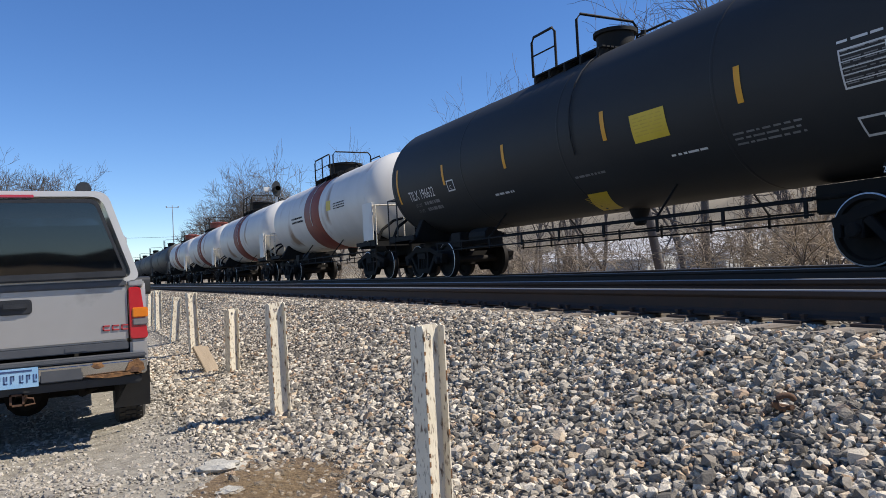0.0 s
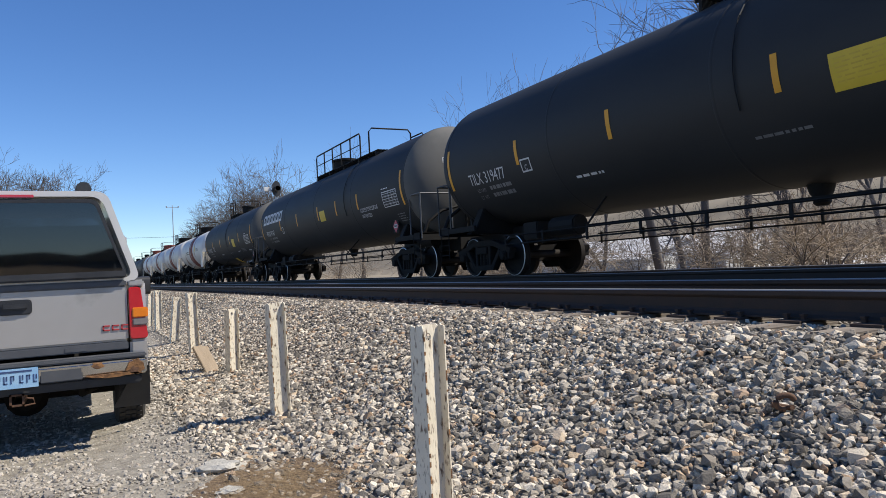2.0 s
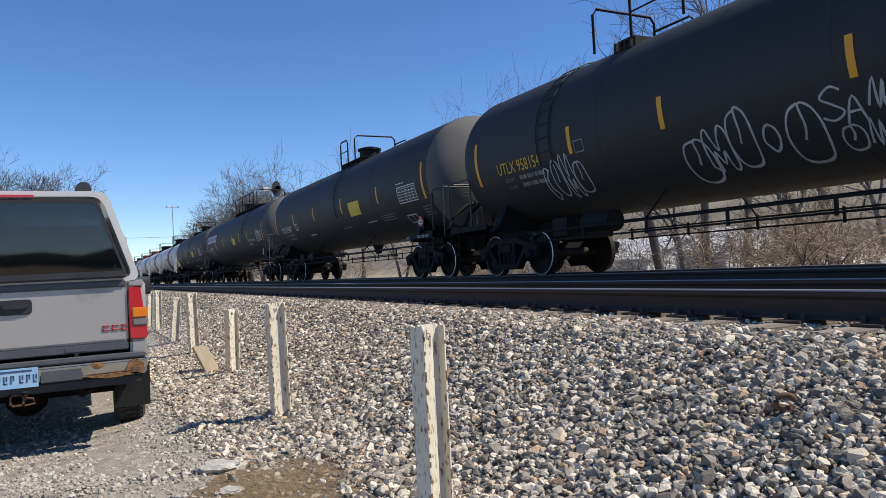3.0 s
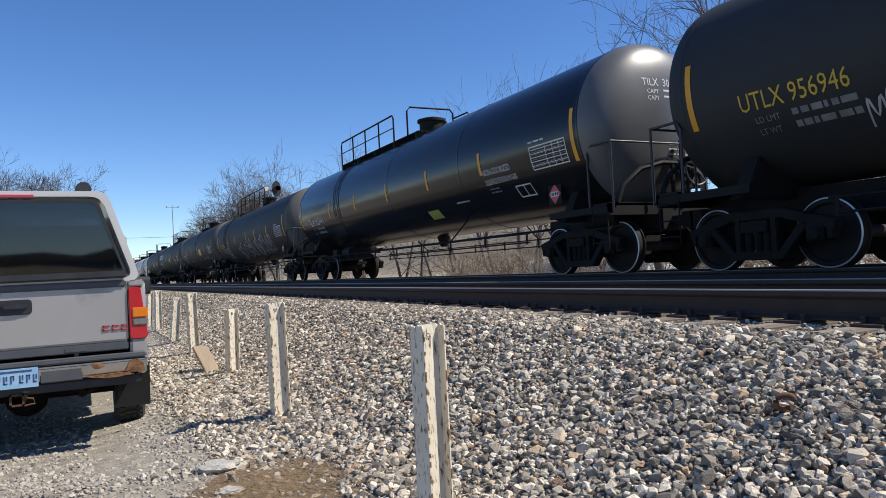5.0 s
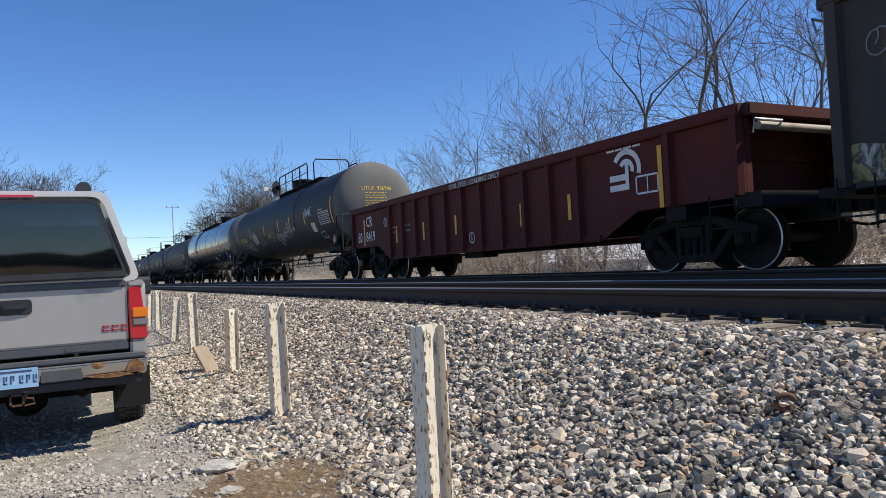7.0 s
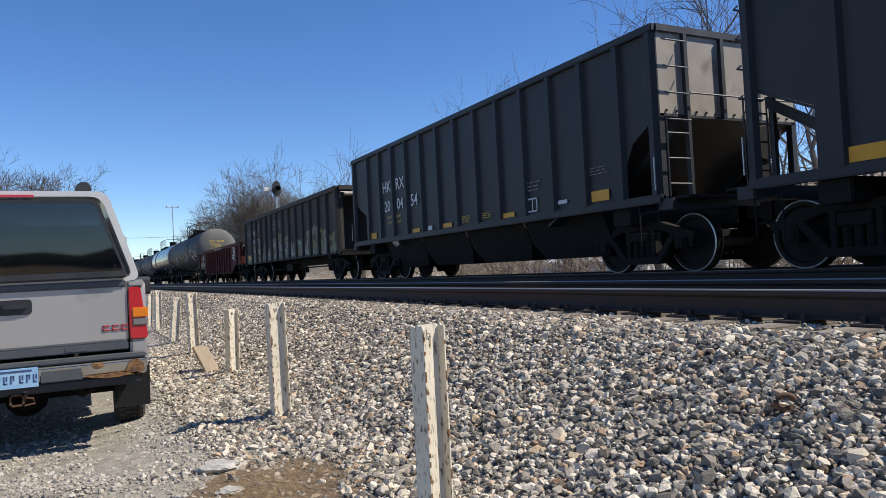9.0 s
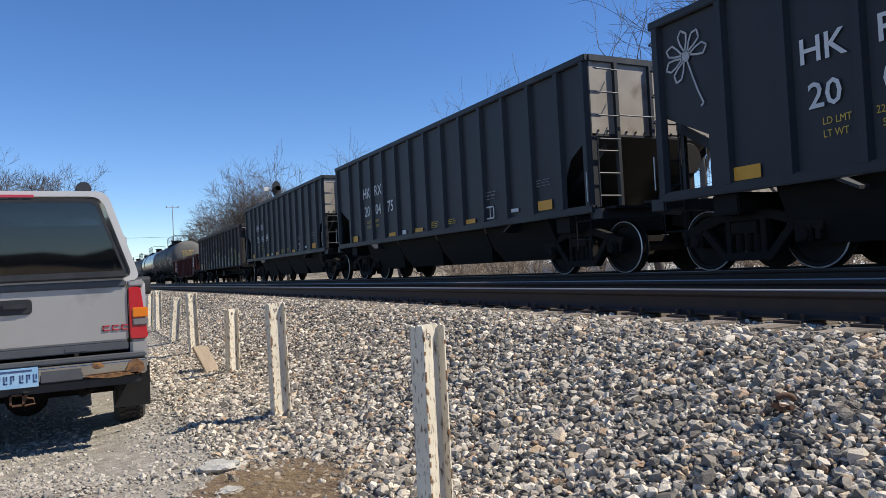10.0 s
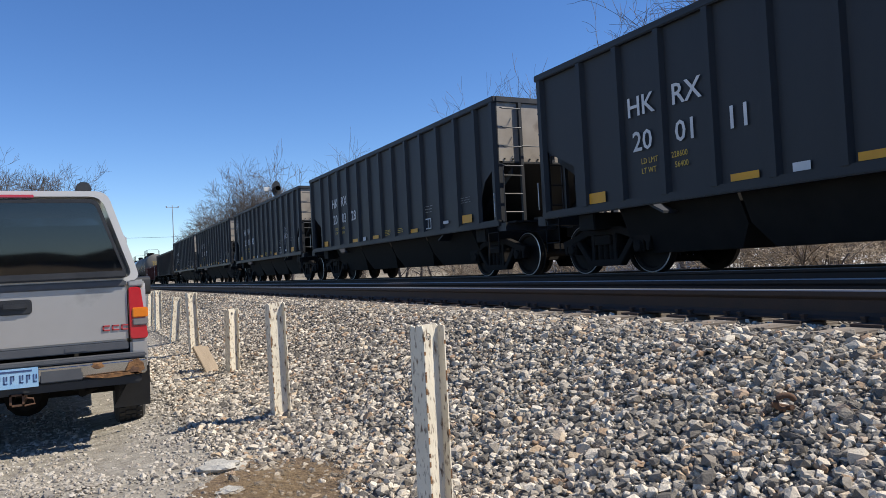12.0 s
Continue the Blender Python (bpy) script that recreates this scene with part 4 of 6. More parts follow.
    tank_markings(car, skin, "UTLX 958154", 7.35, 2.13, 0.23, "letteryellow", 0.8)
    skin.frame_of(car, 4.72, 2.18, 0.26, 0.22, 0.02, M["dim"])
    skin.tag(car, "cbmb", 5.92, 1.48, 1.25, 0.68, M["spray"], 21, 0.03)
    skin.tag(car, "bmbob", 2.43, 1.4, 2.2, 0.72, M["spray"], 22, 0.035)
    skin.tag(car, "SAKKUD", 0.12, 1.75, 1.75, 0.36, M["spray"], 23, 0.03)
    skin.tag(car, "bKbub", 0.0, 1.43, 1.5, 0.32, M["spray"], 28, 0.028)
    skin.tag(car, "O", -1.0, 2.12, 0.16, 0.18, M["spray"], 29, 0.05)
    skin.tag(car, "mbKb", -1.9, 1.42, 1.55, 0.74, M["spray"], 24, 0.04)
    skin.tag(car, "bmub", -3.4, 1.5, 2.2, 0.72, M["spray"], 25, 0.04)
    table(car, skin, -6.6, 2.05)
    placard(car, skin, -6.9, 1.5)

    # glossy car
    zc, r = 2.66, 1.53
    car, skin = tank_car("long glossy black tank car mirroring the sky", -65.3, 8.0, 19.85, 8.86, r, zc, M["shiny"], 0.14, deck=(0.01, 1.02, 5.82), dome=-0.05, stripes=(8.85, 5.3, 2.73, 0.08, -2.58, -5.26, -8.57), ladder_y=4.3)
    tank_markings(car, skin, "TILX 305941", 7.95, 2.08, 0.26, "letter", 0.9)
    skin.word(car, "NON-ODORIZED", -5.32, 2.2, 0.13, M["letter"], 0.75)
    skin.word(car, "LIQUEFIED PETROLEUM GAS", -5.32, 2.0, 0.11, M["letter"], 0.62)
    skin.rows(car, -3.7, 1.75, 0.6, 0.05, 1, M["letter"], seed=31, fill=0.8)
    skin.rows(car, -5.4, 1.78, 0.4, 0.14, 2, M["dim"], seed=32, fill=0.5)
    table(car, skin, -7.2, 2.06, 1.15)
    skin.frame_of(car, -6.35, 1.63, 0.55, 0.24, 0.025, M["letter"], 0, (0.5,))
    decal(car, skin, -2.0, -2.62, 1.53, 1.74, "lime", "lime green decal")
    placard(car, skin, -7.56, 1.56)
    head = Skin(r, zc, head=(0.66, -8.72))
    head_placard(car, 0.35, -9.45, zc - 0.95)
    head.word(car, "TILX  305941", -0.5, zc + 0.62, 0.14, M["letter"], 0.85)
    head.word(car, "CAPY", -0.42, zc + 0.48, 0.08, M["letter"], 0.9)
    head.word(car, "CAPY", -0.42, zc + 0.36, 0.08, M["letter"], 0.9)
    head.rows(car, -0.05, zc + 0.34, 0.6, 0.22, 2, M["letter"], seed=33, fill=0.4)
    head.rows(car, 0.0, zc - 0.75, 0.6, 0.35, 4, M["letter"], seed=34, fill=0.4)

    # last tank car, many tags
    zc, r = 2.66, 1.5
    car, skin = tank_car("long dull black tank car covered in sprayed tags", -84.97, 7.75, 19.5, 8.55, r, zc, M["black"], deck=(-4.2, -3.3, 1.41), dome=-0.13, dome_r=0.5, stripes=(8.4, 5.0, 1.95, -0.8, -2.71, -4.98, -8.3), ladder_y=-3.6)
    tank_markings(car, skin, "UTLX 956946", 7.6, 2.12, 0.23, "letteryellow", 0.8)
    skin.frame_of(car, 4.78, 2.12, 0.28, 0.25, 0.02, M["dim"])
    skin.tag(car, "MOOS", 6.0, 1.66, 0.95, 0.36, M["spray"], 41, 0.03)
    skin.tag(car, "MRKAK", 4.52, 2.12, 0.8, 0.4, M["spray"], 42, 0.045)
    skin.tag(car, "NKAKK", 4.5, 1.86, 0.9, 0.34, M["spray"], 48, 0.045)
    skin.tag(car, "KSAKNK", 3.4, 1.75, 1.2, 0.34, M["dim"], 49, 0.02)
    skin.tag(car, "MAPOR", 1.43, 1.98, 1.2, 0.34, M["lime"], 43, 0.028)
    skin.tag(car, "K", 0.95, 1.84, 0.4, 0.12, M["lime"], 53, 0.02)
    skin.tag(car, "AZMANO", -0.04, 1.82, 1.35, 0.34, M["spray"], 44, 0.03)
    skin.tag(car, "RTC", -0.35, 1.64, 0.5, 0.16, M["spray"], 50, 0.022)
    skin.tag(car, "KYEMY", -1.42, 1.9, 1.4, 0.42, M["spray"], 45, 0.035)
    skin.tag(car, "O", -2.18, 2.38, 0.24, 0.14, M["spray"], 51, 0.04)
    skin.tag(car, "AMB", -2.92, 2.1, 0.42, 0.14, M["spray"], 52, 0.022)
    skin.tag(car, "UKAKE", -5.12, 2.5, 0.85, 0.34, M["spray"], 46, 0.045)
    table(car, skin, -6.8, 2.08)
    skin.frame_of(car, -6.3, 1.6, 0.55, 0.24, 0.025, M["letter"], 0, (0.5,))
    decal(car, skin, -5.66, -6.15, 1.88, 2.22, "letter", "white paper decal")
    skin.rows(car, -5.7, 1.92, 0.42, 0.26, 3, M["placard"], seed=36, fill=0.7)
    placard(car, skin, -7.5, 1.5)
    head = Skin(r, zc, head=(0.66, -8.55))
    head_placard(car, 0.35, -9.28, zc - 0.95)
    head.word(car, "UTLX  956946", -0.62, zc + 0.42, 0.15, M["letteryellow"], 0.85)
    head.rows(car, -0.5, zc - 0.2, 0.8, 0.55, 6, M["letteryellow"], seed=47, fill=0.35)


def hopper_car(q, number, doodle=False):
    """Black ribbed open-top hopper: side sheets, ribs, chords, sloped end sheets, chutes, ladders."""
    car = start_car("hopper_car", "black ribbed open-top coal hopper with white stencilled marks", "hopper car", q, 5.575, 14.83, "hopper cars")
    b, top, sill = 6.64, 3.78, 1.08
    for s in (-1, 1):
        o = [(-b + 0.95, sill), (-b + 0.9, 1.5), (-b + 0.6, 2.05), (-b, 2.42), (-b, top - 0.04), (b, top - 0.04), (b, 2.42), (b - 0.95, 1.96), (b - 0.95, sill)]
        part("side_sheet", Geo().prism(o, "x", s * 1.54 - 0.012, s * 1.54 + 0.012), M["hopper"], car)
        x0, x1 = sorted((s * 1.5, s * 1.64))
        part("top_chord", Geo().box(x0, x1, -b - 0.02, b + 0.02, top - 0.12, top), M["hopper"], car, bevel=0.015)
        x0, x1 = sorted((s * 1.5, s * 1.62))
        part("side_sill", Geo().box(x0, x1, -b, b, sill - 0.02, sill + 0.12), M["hopper"], car, bevel=0.015)
        n = 15
        rib = Geo().prism([(0.0, -0.085), (s * 0.085, -0.05), (s * 0.085, 0.05), (0.0, 0.085)], "z", sill + 0.1, top - 0.12)
        rib = Geo().add([(p[0], p[1], p[2]) for p in rib.v], rib.f)
        me = mesh_of("rib", rib, M["hopper"])
        for i in range(n):
            part("rib", me, None, car, at=pose(s * 1.552, b - 0.1 if i == 0 else -b + 0.1 if i == n - 1 else 5.36 - 0.93 * (i - 1), 0))
    for s in (-1, 1):
        g = Geo().box(-1.53, 1.53, *sorted((s * b, s * (b - 0.02))), 2.42, top - 0.05)
        part("end_sheet", g, M["slope"], car, "worn end sheet, dusty brown")
        g = Geo().add([(-1.53, s * b, 2.42), (1.53, s * b, 2.42), (1.53, s * (b - 3.0), 0.95), (-1.53, s * (b - 3.0), 0.95), (-1.53, s * b, 2.38), (1.53, s * b, 2.38), (1.53, s * (b - 3.0), 0.91), (-1.53, s * (b - 3.0), 0.91)], [(0, 1, 2, 3), (7, 6, 5, 4), (0, 4, 5, 1), (1, 5, 6, 2), (2, 6, 7, 3), (3, 7, 4, 0)])
        part("slope_sheet", g, M["hopper"], car)
        e = s * (b + 0.05)
        g = Geo().box(-1.56, 1.56, *sorted((s * b, s * (b + 0.04))), top - 0.12, top)
        part("end_chord", g, M["hopper"], car, bevel=0.012)
        for x in (-1.0, -0.2, 0.6):
            part("end_post", Geo().box(x - 0.035, x + 0.035, *sorted((s * (b + 0.001), s * (b + 0.07))), 1.12 if x < -0.9 else 2.4, top - 0.12), M["hopper"], car)
        me = mesh_of("rivet", Geo().cbox(0, 0, 0, 0.03, 0.02, 0.03), M["under"])
        for i in range(14):
            part("rivet", me, None, car, at=pose(-1.4 + 0.21 * i, s * (b + 0.008), 2.47))
        g = Geo().tube([(-1.05, s * (b + 0.16), 2.72), (1.4, s * (b + 0.16), 2.72)], 0.014, 6)
        part("end_grab_bar", g, M["greytrim"], car, smooth=60)
        for z in (2.3, 2.7, 3.1, 3.5):
            g = Geo().tube([(-1.5, s * (b + 0.08), z + 0.03), (-1.5, s * (b + 0.15), z), (-1.05, s * (b + 0.15), z), (-1.05, s * (b + 0.08), z + 0.03)], 0.013, 6)
            part("end_step", g, M["greytrim"], car, smooth=60)
        g = Geo().box(-1.5, 1.5, *sorted((s * (b + 0.18), s * (b + 0.45))), 1.1, 1.14)
        part("end_walkway", g, M["under"], car)
        g = Geo().box(-1.58, 1.58, *sorted((s * (b - 0.1), s * (b + 0.2))), 0.95, 1.12)
        g.box(-0.3, 0.3, *sorted((s * 3.0, s * 6.9)), 0.72, 1.0)
        for x in (-1.5, 1.5):
            g.prism([(s * (b + 0.0), 1.1), (s * (b - 0.1), 1.1), (s * (b - 0.1), 2.42), (s * (b + 0.0), 2.42)], "x", x - 0.05, x + 0.05)
        part("end_sill", g, M["hopper"], car)
        for x in (-1.2, 1.2):
            g = Geo().add([(x, s * (b - 0.05), 2.3), (x, s * (b - 2.0), 1.1), (x, s * (b - 1.7), 1.1), (x, s * (b - 0.05), 2.15)], [(0, 1, 2, 3)])
            part("end_brace", g, M["hopper"], car, thick=0.03)
        ladder(car, s * (b + 0.09), -1.5, -1.05, 1.15, 2.3, 3, M["hopper"], 0.013, "x", "end_ladder")
        ladder(car, -1.6, s * (b - 0.08), s * (b - 0.48), 0.45, 1.1, 2, M["under"], 0.012, "y", "corner_step")
        g = Geo().tube([(-1.69, s * (b - 0.02), 1.25), (-1.69, s * (b - 0.02), 1.75)], 0.012, 5)
        part("grab_iron", g, M["steel"], car)
        if s < 0:
            g = Geo().lathe([(-b - 0.22, 0.27), (-b - 0.2, 0.29), (-b - 0.18, 0.27)], (0.5, 0, 2.0), "y", 16)
            g.cbox(0.5, -b - 0.1, 1.6, 0.22, 0.16, 0.9)
            part("hand_brake", g, M["truck"], car)
        part("bolster", Geo().box(-1.45, 1.45, s * 5.575 - 0.22, s * 5.575 + 0.22, 0.78, 1.08), M["under"], car, bevel=0.02)
    part("centre_sill", Geo().box(-0.28, 0.28, -6.9, 6.9, 0.72, 0.98), M["under"], car)
    for c in (-3.68, -1.23, 1.23, 3.68):
        for s in (-1, 1):
            o = [(c - 1.2, 1.1), (c + 1.2, 1.1), (c + 1.2, 0.66), (c + 0.95, 0.32), (c - 0.95, 0.32), (c - 1.2, 0.66)]
            g = Geo().prism(o, "x", *sorted((s * 0.3, s * 1.3)))
            g.v = [(x - s * 0.45 * (abs(x) > 1) * (z < 0.9) * (1.1 - z), y, z) for x, y, z in g.v]
            part("chute", g, M["under"], car, "sloped black bottom discharge chute")
    skin = Skin(x=-1.575)
    # stencils between the ribs
    for word, y, z in (("HK", 4.25, 2.47), ("RX", 3.31, 2.47), (number[:2], 4.16, 1.92), (number[2:4], 3.27, 1.92), (number[4:], 2.36, 1.92)):
        skin.word(car, word, y, z, 0.3, M["letter"], 1.0, 0.012, "reporting_mark")
    for word, y, z in (("LD LMT", 3.99, 1.7), ("LT WT", 3.99, 1.55), ("228600", 3.36, 1.7), ("56400", 3.3, 1.55)):
        skin.word(car, word, y, z, 0.085, M["letteryellow"], 0.85)
    for y0, y1, z0, z1 in ((5.3, 4.87, 1.21, 1.39), (2.33, 1.88, 1.21, 1.31), (0.58, 0.12, 1.21, 1.31), (-2.13, -2.58, 1.21, 1.31), (-5.0, -5.45, 1.24, 1.42)):
        g = Geo()
        skin.quad(g, y0, y1, z0, z1)
        part("reflector", g, M["yellow"], car, "yellow reflector patch")
    for y0, y1, z0, z1 in ((1.4, 1.16, 1.21, 1.32), (-4.05, -4.32, 1.3, 1.37)):
        g = Geo()
        skin.quad(g, y0, y1, z0, z1)
        part("stencil_panel", g, M["letter"], car)
    skin.rows(car, -0.37, 1.23, 0.4, 0.17, 4, M["letteryellow"], seed=2, fill=0.5)
    skin.rows(car, -1.3, 1.25, 0.36, 0.14, 3, M["letteryellow"], seed=4, fill=0.5)
    skin.rows(car, -2.96, 1.6, 0.55, 0.22, 3, M["dim"], seed=5, fill=0.4)
    skin.rows(car, -4.98, 1.66, 0.45, 0.16, 3, M["dim"], seed=6, fill=0.4)
    skin.frame_of(car, -3.05, 1.24, 0.34, 0.27, 0.03, M["letter"], 0, (0.5,))
    if doodle:
        for yc, z, k in ((6.0, 3.1, 0.85), (-4.1, 1.9, 1.0)):
            g = Geo()
            y0 = yc

            def line(a, b, t=0.022):
                a, b = Vector(a), Vector(b)
                m = Vector((-(b - a).y, (b - a).x)).normalized() * t / 2
                g.add([skin.at(y0 - c.x, z + c.y) for c in (a + m, b + m, b - m, a - m)], [(0, 1, 2, 3)])

            for a in (0.15, 0.95, 1.75, 2.7, 3.45, 4.2):
                tip = [Vector((math.cos(a + d) * r, math.sin(a + d) * r)) * k for d, r in ((-0.05, 0.08), (-0.3, 0.24), (-0.28, 0.38), (0.0, 0.46), (0.22, 0.38), (0.26, 0.24), (0.05, 0.08))]
                for p0, p1 in zip(tip, tip[1:]):
                    line(p0, p1, 0.028)
            long = [Vector(p) * k for p in ((0.03, -0.08), (0.12, -0.35), (0.22, -0.62), (0.33, -0.86), (0.27, -0.9))]
            for p0, p1 in zip(long, long[1:]):
                line(p0, p1, 0.028)
            ring = [Vector((math.cos(m * 0.7854), math.sin(m * 0.7854))) * 0.1 * k for m in range(8)]
            g.add([skin.at(y0 - c.x, z + c.y) for c in ring], [tuple(range(8))])
            part("spray_doodle", g, M["spray"], car, "sprayed white flower doodle")


def gondola(name, label, q, half, length, body, top, low, ends, material, ribs, rib_w, belly):
    """An open gondola with outside ribs, a heavy top chord and side sheets that hang lower between the bogies."""
    car = start_car(name, label, "gondola car", q, half, length)
    b = body / 2
    for s in (-1, 1):
        o = [(-b, ends), (-b, top), (b, top), (b, ends), (belly + 0.9, ends), (belly, low), (-belly, low), (-belly - 0.9, ends)]
        part("side_sheet", Geo().prism(o, "x", *sorted((s * 1.46, s * 1.49))), material, car)
        part("top_chord", Geo().box(*sorted((s * 1.44, s * 1.6)), -b - 0.03, b + 0.03, top - 0.17, top), material, car, bevel=0.02)
        part("side_sill", Geo().box(*sorted((s * 1.47, s * 1.53)), -belly, belly, low, low + 0.1), material, car)
        for y in ribs:
            z0 = low + 0.02 if abs(y) < belly else ends + 0.02
            part("rib", Geo().prism([(s * 1.49, y - rib_w / 2), (s * 1.585, y - rib_w / 3), (s * 1.585, y + rib_w / 3), (s * 1.49, y + rib_w / 2)], "z", z0, top - 0.17), material, car)
        # end set back below an added top plate, whose overhang keeps it dark
        part("end_sheet", Geo().box(-1.46, 1.46, *sorted((s * (b - 0.8), s * (b - 0.84))), ends, top - 0.06).box(-1.44, 1.44, *sorted((s * (b - 0.002), s * (b - 0.84))), top - 0.05, top - 0.012), material, car)
        g = Geo().box(-1.5, 1.5, *sorted((s * b, s * (b + 0.14))), top - 0.17, top)
        for z in (ends + 0.1, (ends + top) / 2):
            g.box(-1.46, 1.46, *sorted((s * (b - 0.8), s * (b - 0.72))), z, z + 0.12)
        part("end_chord", g, material, car, bevel=0.02)
        part("end_sill", Geo().box(-1.5, 1.5, *sorted((s * (b - 0.2), s * (b + 0.25))), 0.85, ends + 0.05), M["under"], car)
        g = Geo().tube([(-1.48, s * (b + 0.16), top - 0.42), (-1.48, s * (b + 0.2), top - 0.24), (-0.95, s * (b + 0.2), top - 0.24), (-0.95, s * (b + 0.16), top - 0.3)], 0.018, 6)
        part("end_handle", g, M["steel"], car, "bent steel grab handle", smooth=60)
        for x in (-1.38, 1.38):
            part("corner_post", Geo().box(x - 0.06, x + 0.06, *sorted((s * (b - 0.45), s * (b - 0.01))), ends, top - 0.18), material, car)
        part("end_grab_bar", Geo().tube([(-1.3, s * (b + 0.1), top - 0.3), (1.35, s * (b + 0.1), top - 0.3)], 0.06, 8), M["slope"], car, smooth=60)
        ladder(car, -1.62, s * (b - 0.06), s * (b - 0.5), 0.45, 1.05, 2, M["under"], 0.012, "y", "corner_step")
        part("bolster", Geo().box(-1.4, 1.4, s * half - 0.2, s * half + 0.2, 0.78, ends + 0.05), M["under"], car)
        if s < 0:
            g = Geo().lathe([(-b - 0.3, 0.26), (-b - 0.27, 0.28), (-b - 0.24, 0.26)], (0.45, 0, top - 0.45), "y", 16)
            g.tube([(0.45, -b - 0.2, top - 0.45), (0.45, -b - 0.2, 1.0)], 0.03, 6)
            part("hand_brake", g, M["steel"], car)
    part("floor_plate", Geo().box(-1.46, 1.46, -b, b, 1.0, 1.06), M["under"], car)
    part("centre_sill", Geo().box(-0.28, 0.28, -b - 0.3, b + 0.3, 0.66, 1.0), M["under"], car)
    g = Geo()
    g.tube([(-0.9, -belly, 0.55), (-0.9, belly, 0.55)], 0.03, 6)
    g.cbox(-0.9, 0.5, 0.6, 0.4, 0.9, 0.3)
    part("brake_rigging", g, M["under"], car)
    return car, Skin(x=-1.495)


NS_RIBS = [7.52] + [6.02 - 1.035 * k for k in range(13)] + [-7.52]


def build_gondolas():
    car, skin = gondola("gondola_car", "maroon ribbed gondola with white stencilled marks", -103.09, 6.21, 16.34, 15.1, 2.24, 0.57, 1.0, M["maroon"], [7.47] + [4.42 - 0.85 * k for k in range(11)] + [-6.25, -7.47], 0.16, 4.6)
    b = 7.55
    p = (2 * b - 0.16) / 16
    cell = lambda i: b - 0.08 - p * i - 0.1
    skin.word(car, "CR", cell(1) - 0.05, 1.62, 0.3, M["letter"], 0.9, 0.01, "reporting_mark")
    skin.word(car, "60", cell(0) - 0.25, 1.17, 0.3, M["letter"], 0.85, 0.01, "reporting_mark")
    skin.word(car, "8419", cell(1) - 0.02, 1.17, 0.3, M["letter"], 0.85, 0.01, "reporting_mark")
    for y, z0, z1 in ((6.56, 1.04, 1.85), (4.07, 1.02, 1.48), (2.33, 1.0, 1.45), (0.58, 1.02, 1.47), (-0.64, 0.98, 1.46), (-2.2, 1.0, 1.46), (-3.77, 1.0, 1.46), (-6.04, 1.0, 1.95)):
        g = Geo()
        skin.quad(g, y + 0.045, y - 0.045, z0, z1)
        part("reflector", g, M["yellow"], car, "yellow reflector strip")
    Skin(x=-1.602).word(car, "COIL STEEL LOADING ONLY", 0.62, 2.075, 0.11, M["letter"], 1.1, 0.004)
    skin.rows(car, cell(3), 1.2, 0.5, 0.28, 2, M["dim"], seed=7, fill=0.45)
    skin.rows(car, cell(4), 1.2, 0.5, 0.28, 2, M["dim"], seed=9, fill=0.45)
    for sy, z in ((4.85, 1.65), (-0.16, 0.9)):
        g = Geo()
        for k in range(16):
            a, c = k * 0.3927, (k + 1) * 0.3927
            g.add([skin.at(sy + r * math.cos(t), z + r * math.sin(t)) for r, t in ((0.13, a), (0.13, c), (0.11, c), (0.11, a))], [(0, 1, 2, 3)])
        part("stencil_ring", g, M["letter"], car)
        skin.word(car, "S", sy + 0.05, z - 0.06, 0.13, M["letter"])
    # wheel-shaped emblem as plain arcs and bars
    g = Geo()
    y0, z0 = -5.3, 1.68
    for r0, r1 in ((0.34, 0.25), (0.18, 0.1)):
        for k in range(12):
            a, c = -0.3 + k * 0.24, -0.3 + (k + 1) * 0.24
            g.add([skin.at(y0 - r * math.cos(t), z0 + r * math.sin(t)) for r, t in ((r0, a), (r0, c), (r1, c), (r1, a))], [(0, 1, 2, 3)])
    skin.quad(g, y0 + 0.4, y0 - 0.05, z0 - 0.16, z0 - 0.06, lift=0.009)
    skin.quad(g, y0 + 0.4, y0 - 0.05, z0 - 0.32, z0 - 0.22, lift=0.009)
    skin.quad(g, y0 + 0.02, y0 - 0.06, z0 - 0.32, z0 + 0.16, lift=0.013)
    part("emblem", g, M["letter"], car, "white wheel-shaped emblem of arcs and bars")
    skin.rows(car, -4.85, 2.0, 0.85, 0.05, 1, M["letter"], seed=15, fill=0.9)
    skin.frame_of(car, -5.5, 1.25, 0.5, 0.3, 0.03, M["letter"], 0, (0.5,))

    car, skin = gondola("gondola_car", "tall weathered black gondola with a sprayed mural", -119.53, 6.1, 16.6, 15.2, 3.24, 0.92, 0.92, M["oldblack"], NS_RIBS, 0.2, 5.0)
    b = 7.6
    p = (2 * b - 0.16) / 14
    cell = lambda i: b - 0.08 - p * i - 0.14
    skin.word(car, "NS", 5.75, 2.35, 0.22, M["letter"], 1.0, 0.01, "reporting_mark")
    skin.word(car, "197", 5.85, 1.92, 0.21, M["letter"], 1.4, 0.01, "reporting_mark")
    skin.word(car, "731", 4.85, 1.92, 0.21, M["letter"], 1.4, 0.01, "reporting_mark")
    skin.word(car, "LD LMT", 5.6, 1.5, 0.1, M["letter"])
    skin.word(car, "LT WT", 5.6, 1.33, 0.1, M["letter"])
    skin.rows(car, 4.7, 1.33, 0.4, 0.27, 2, M["letter"], seed=5)
    g = Geo()
    skin.quad(g, cell(0) - 0.4, cell(0) - 0.9, 1.15, 1.38)
    part("reflector", g, M["yellow"], car, "yellow reflector patch")
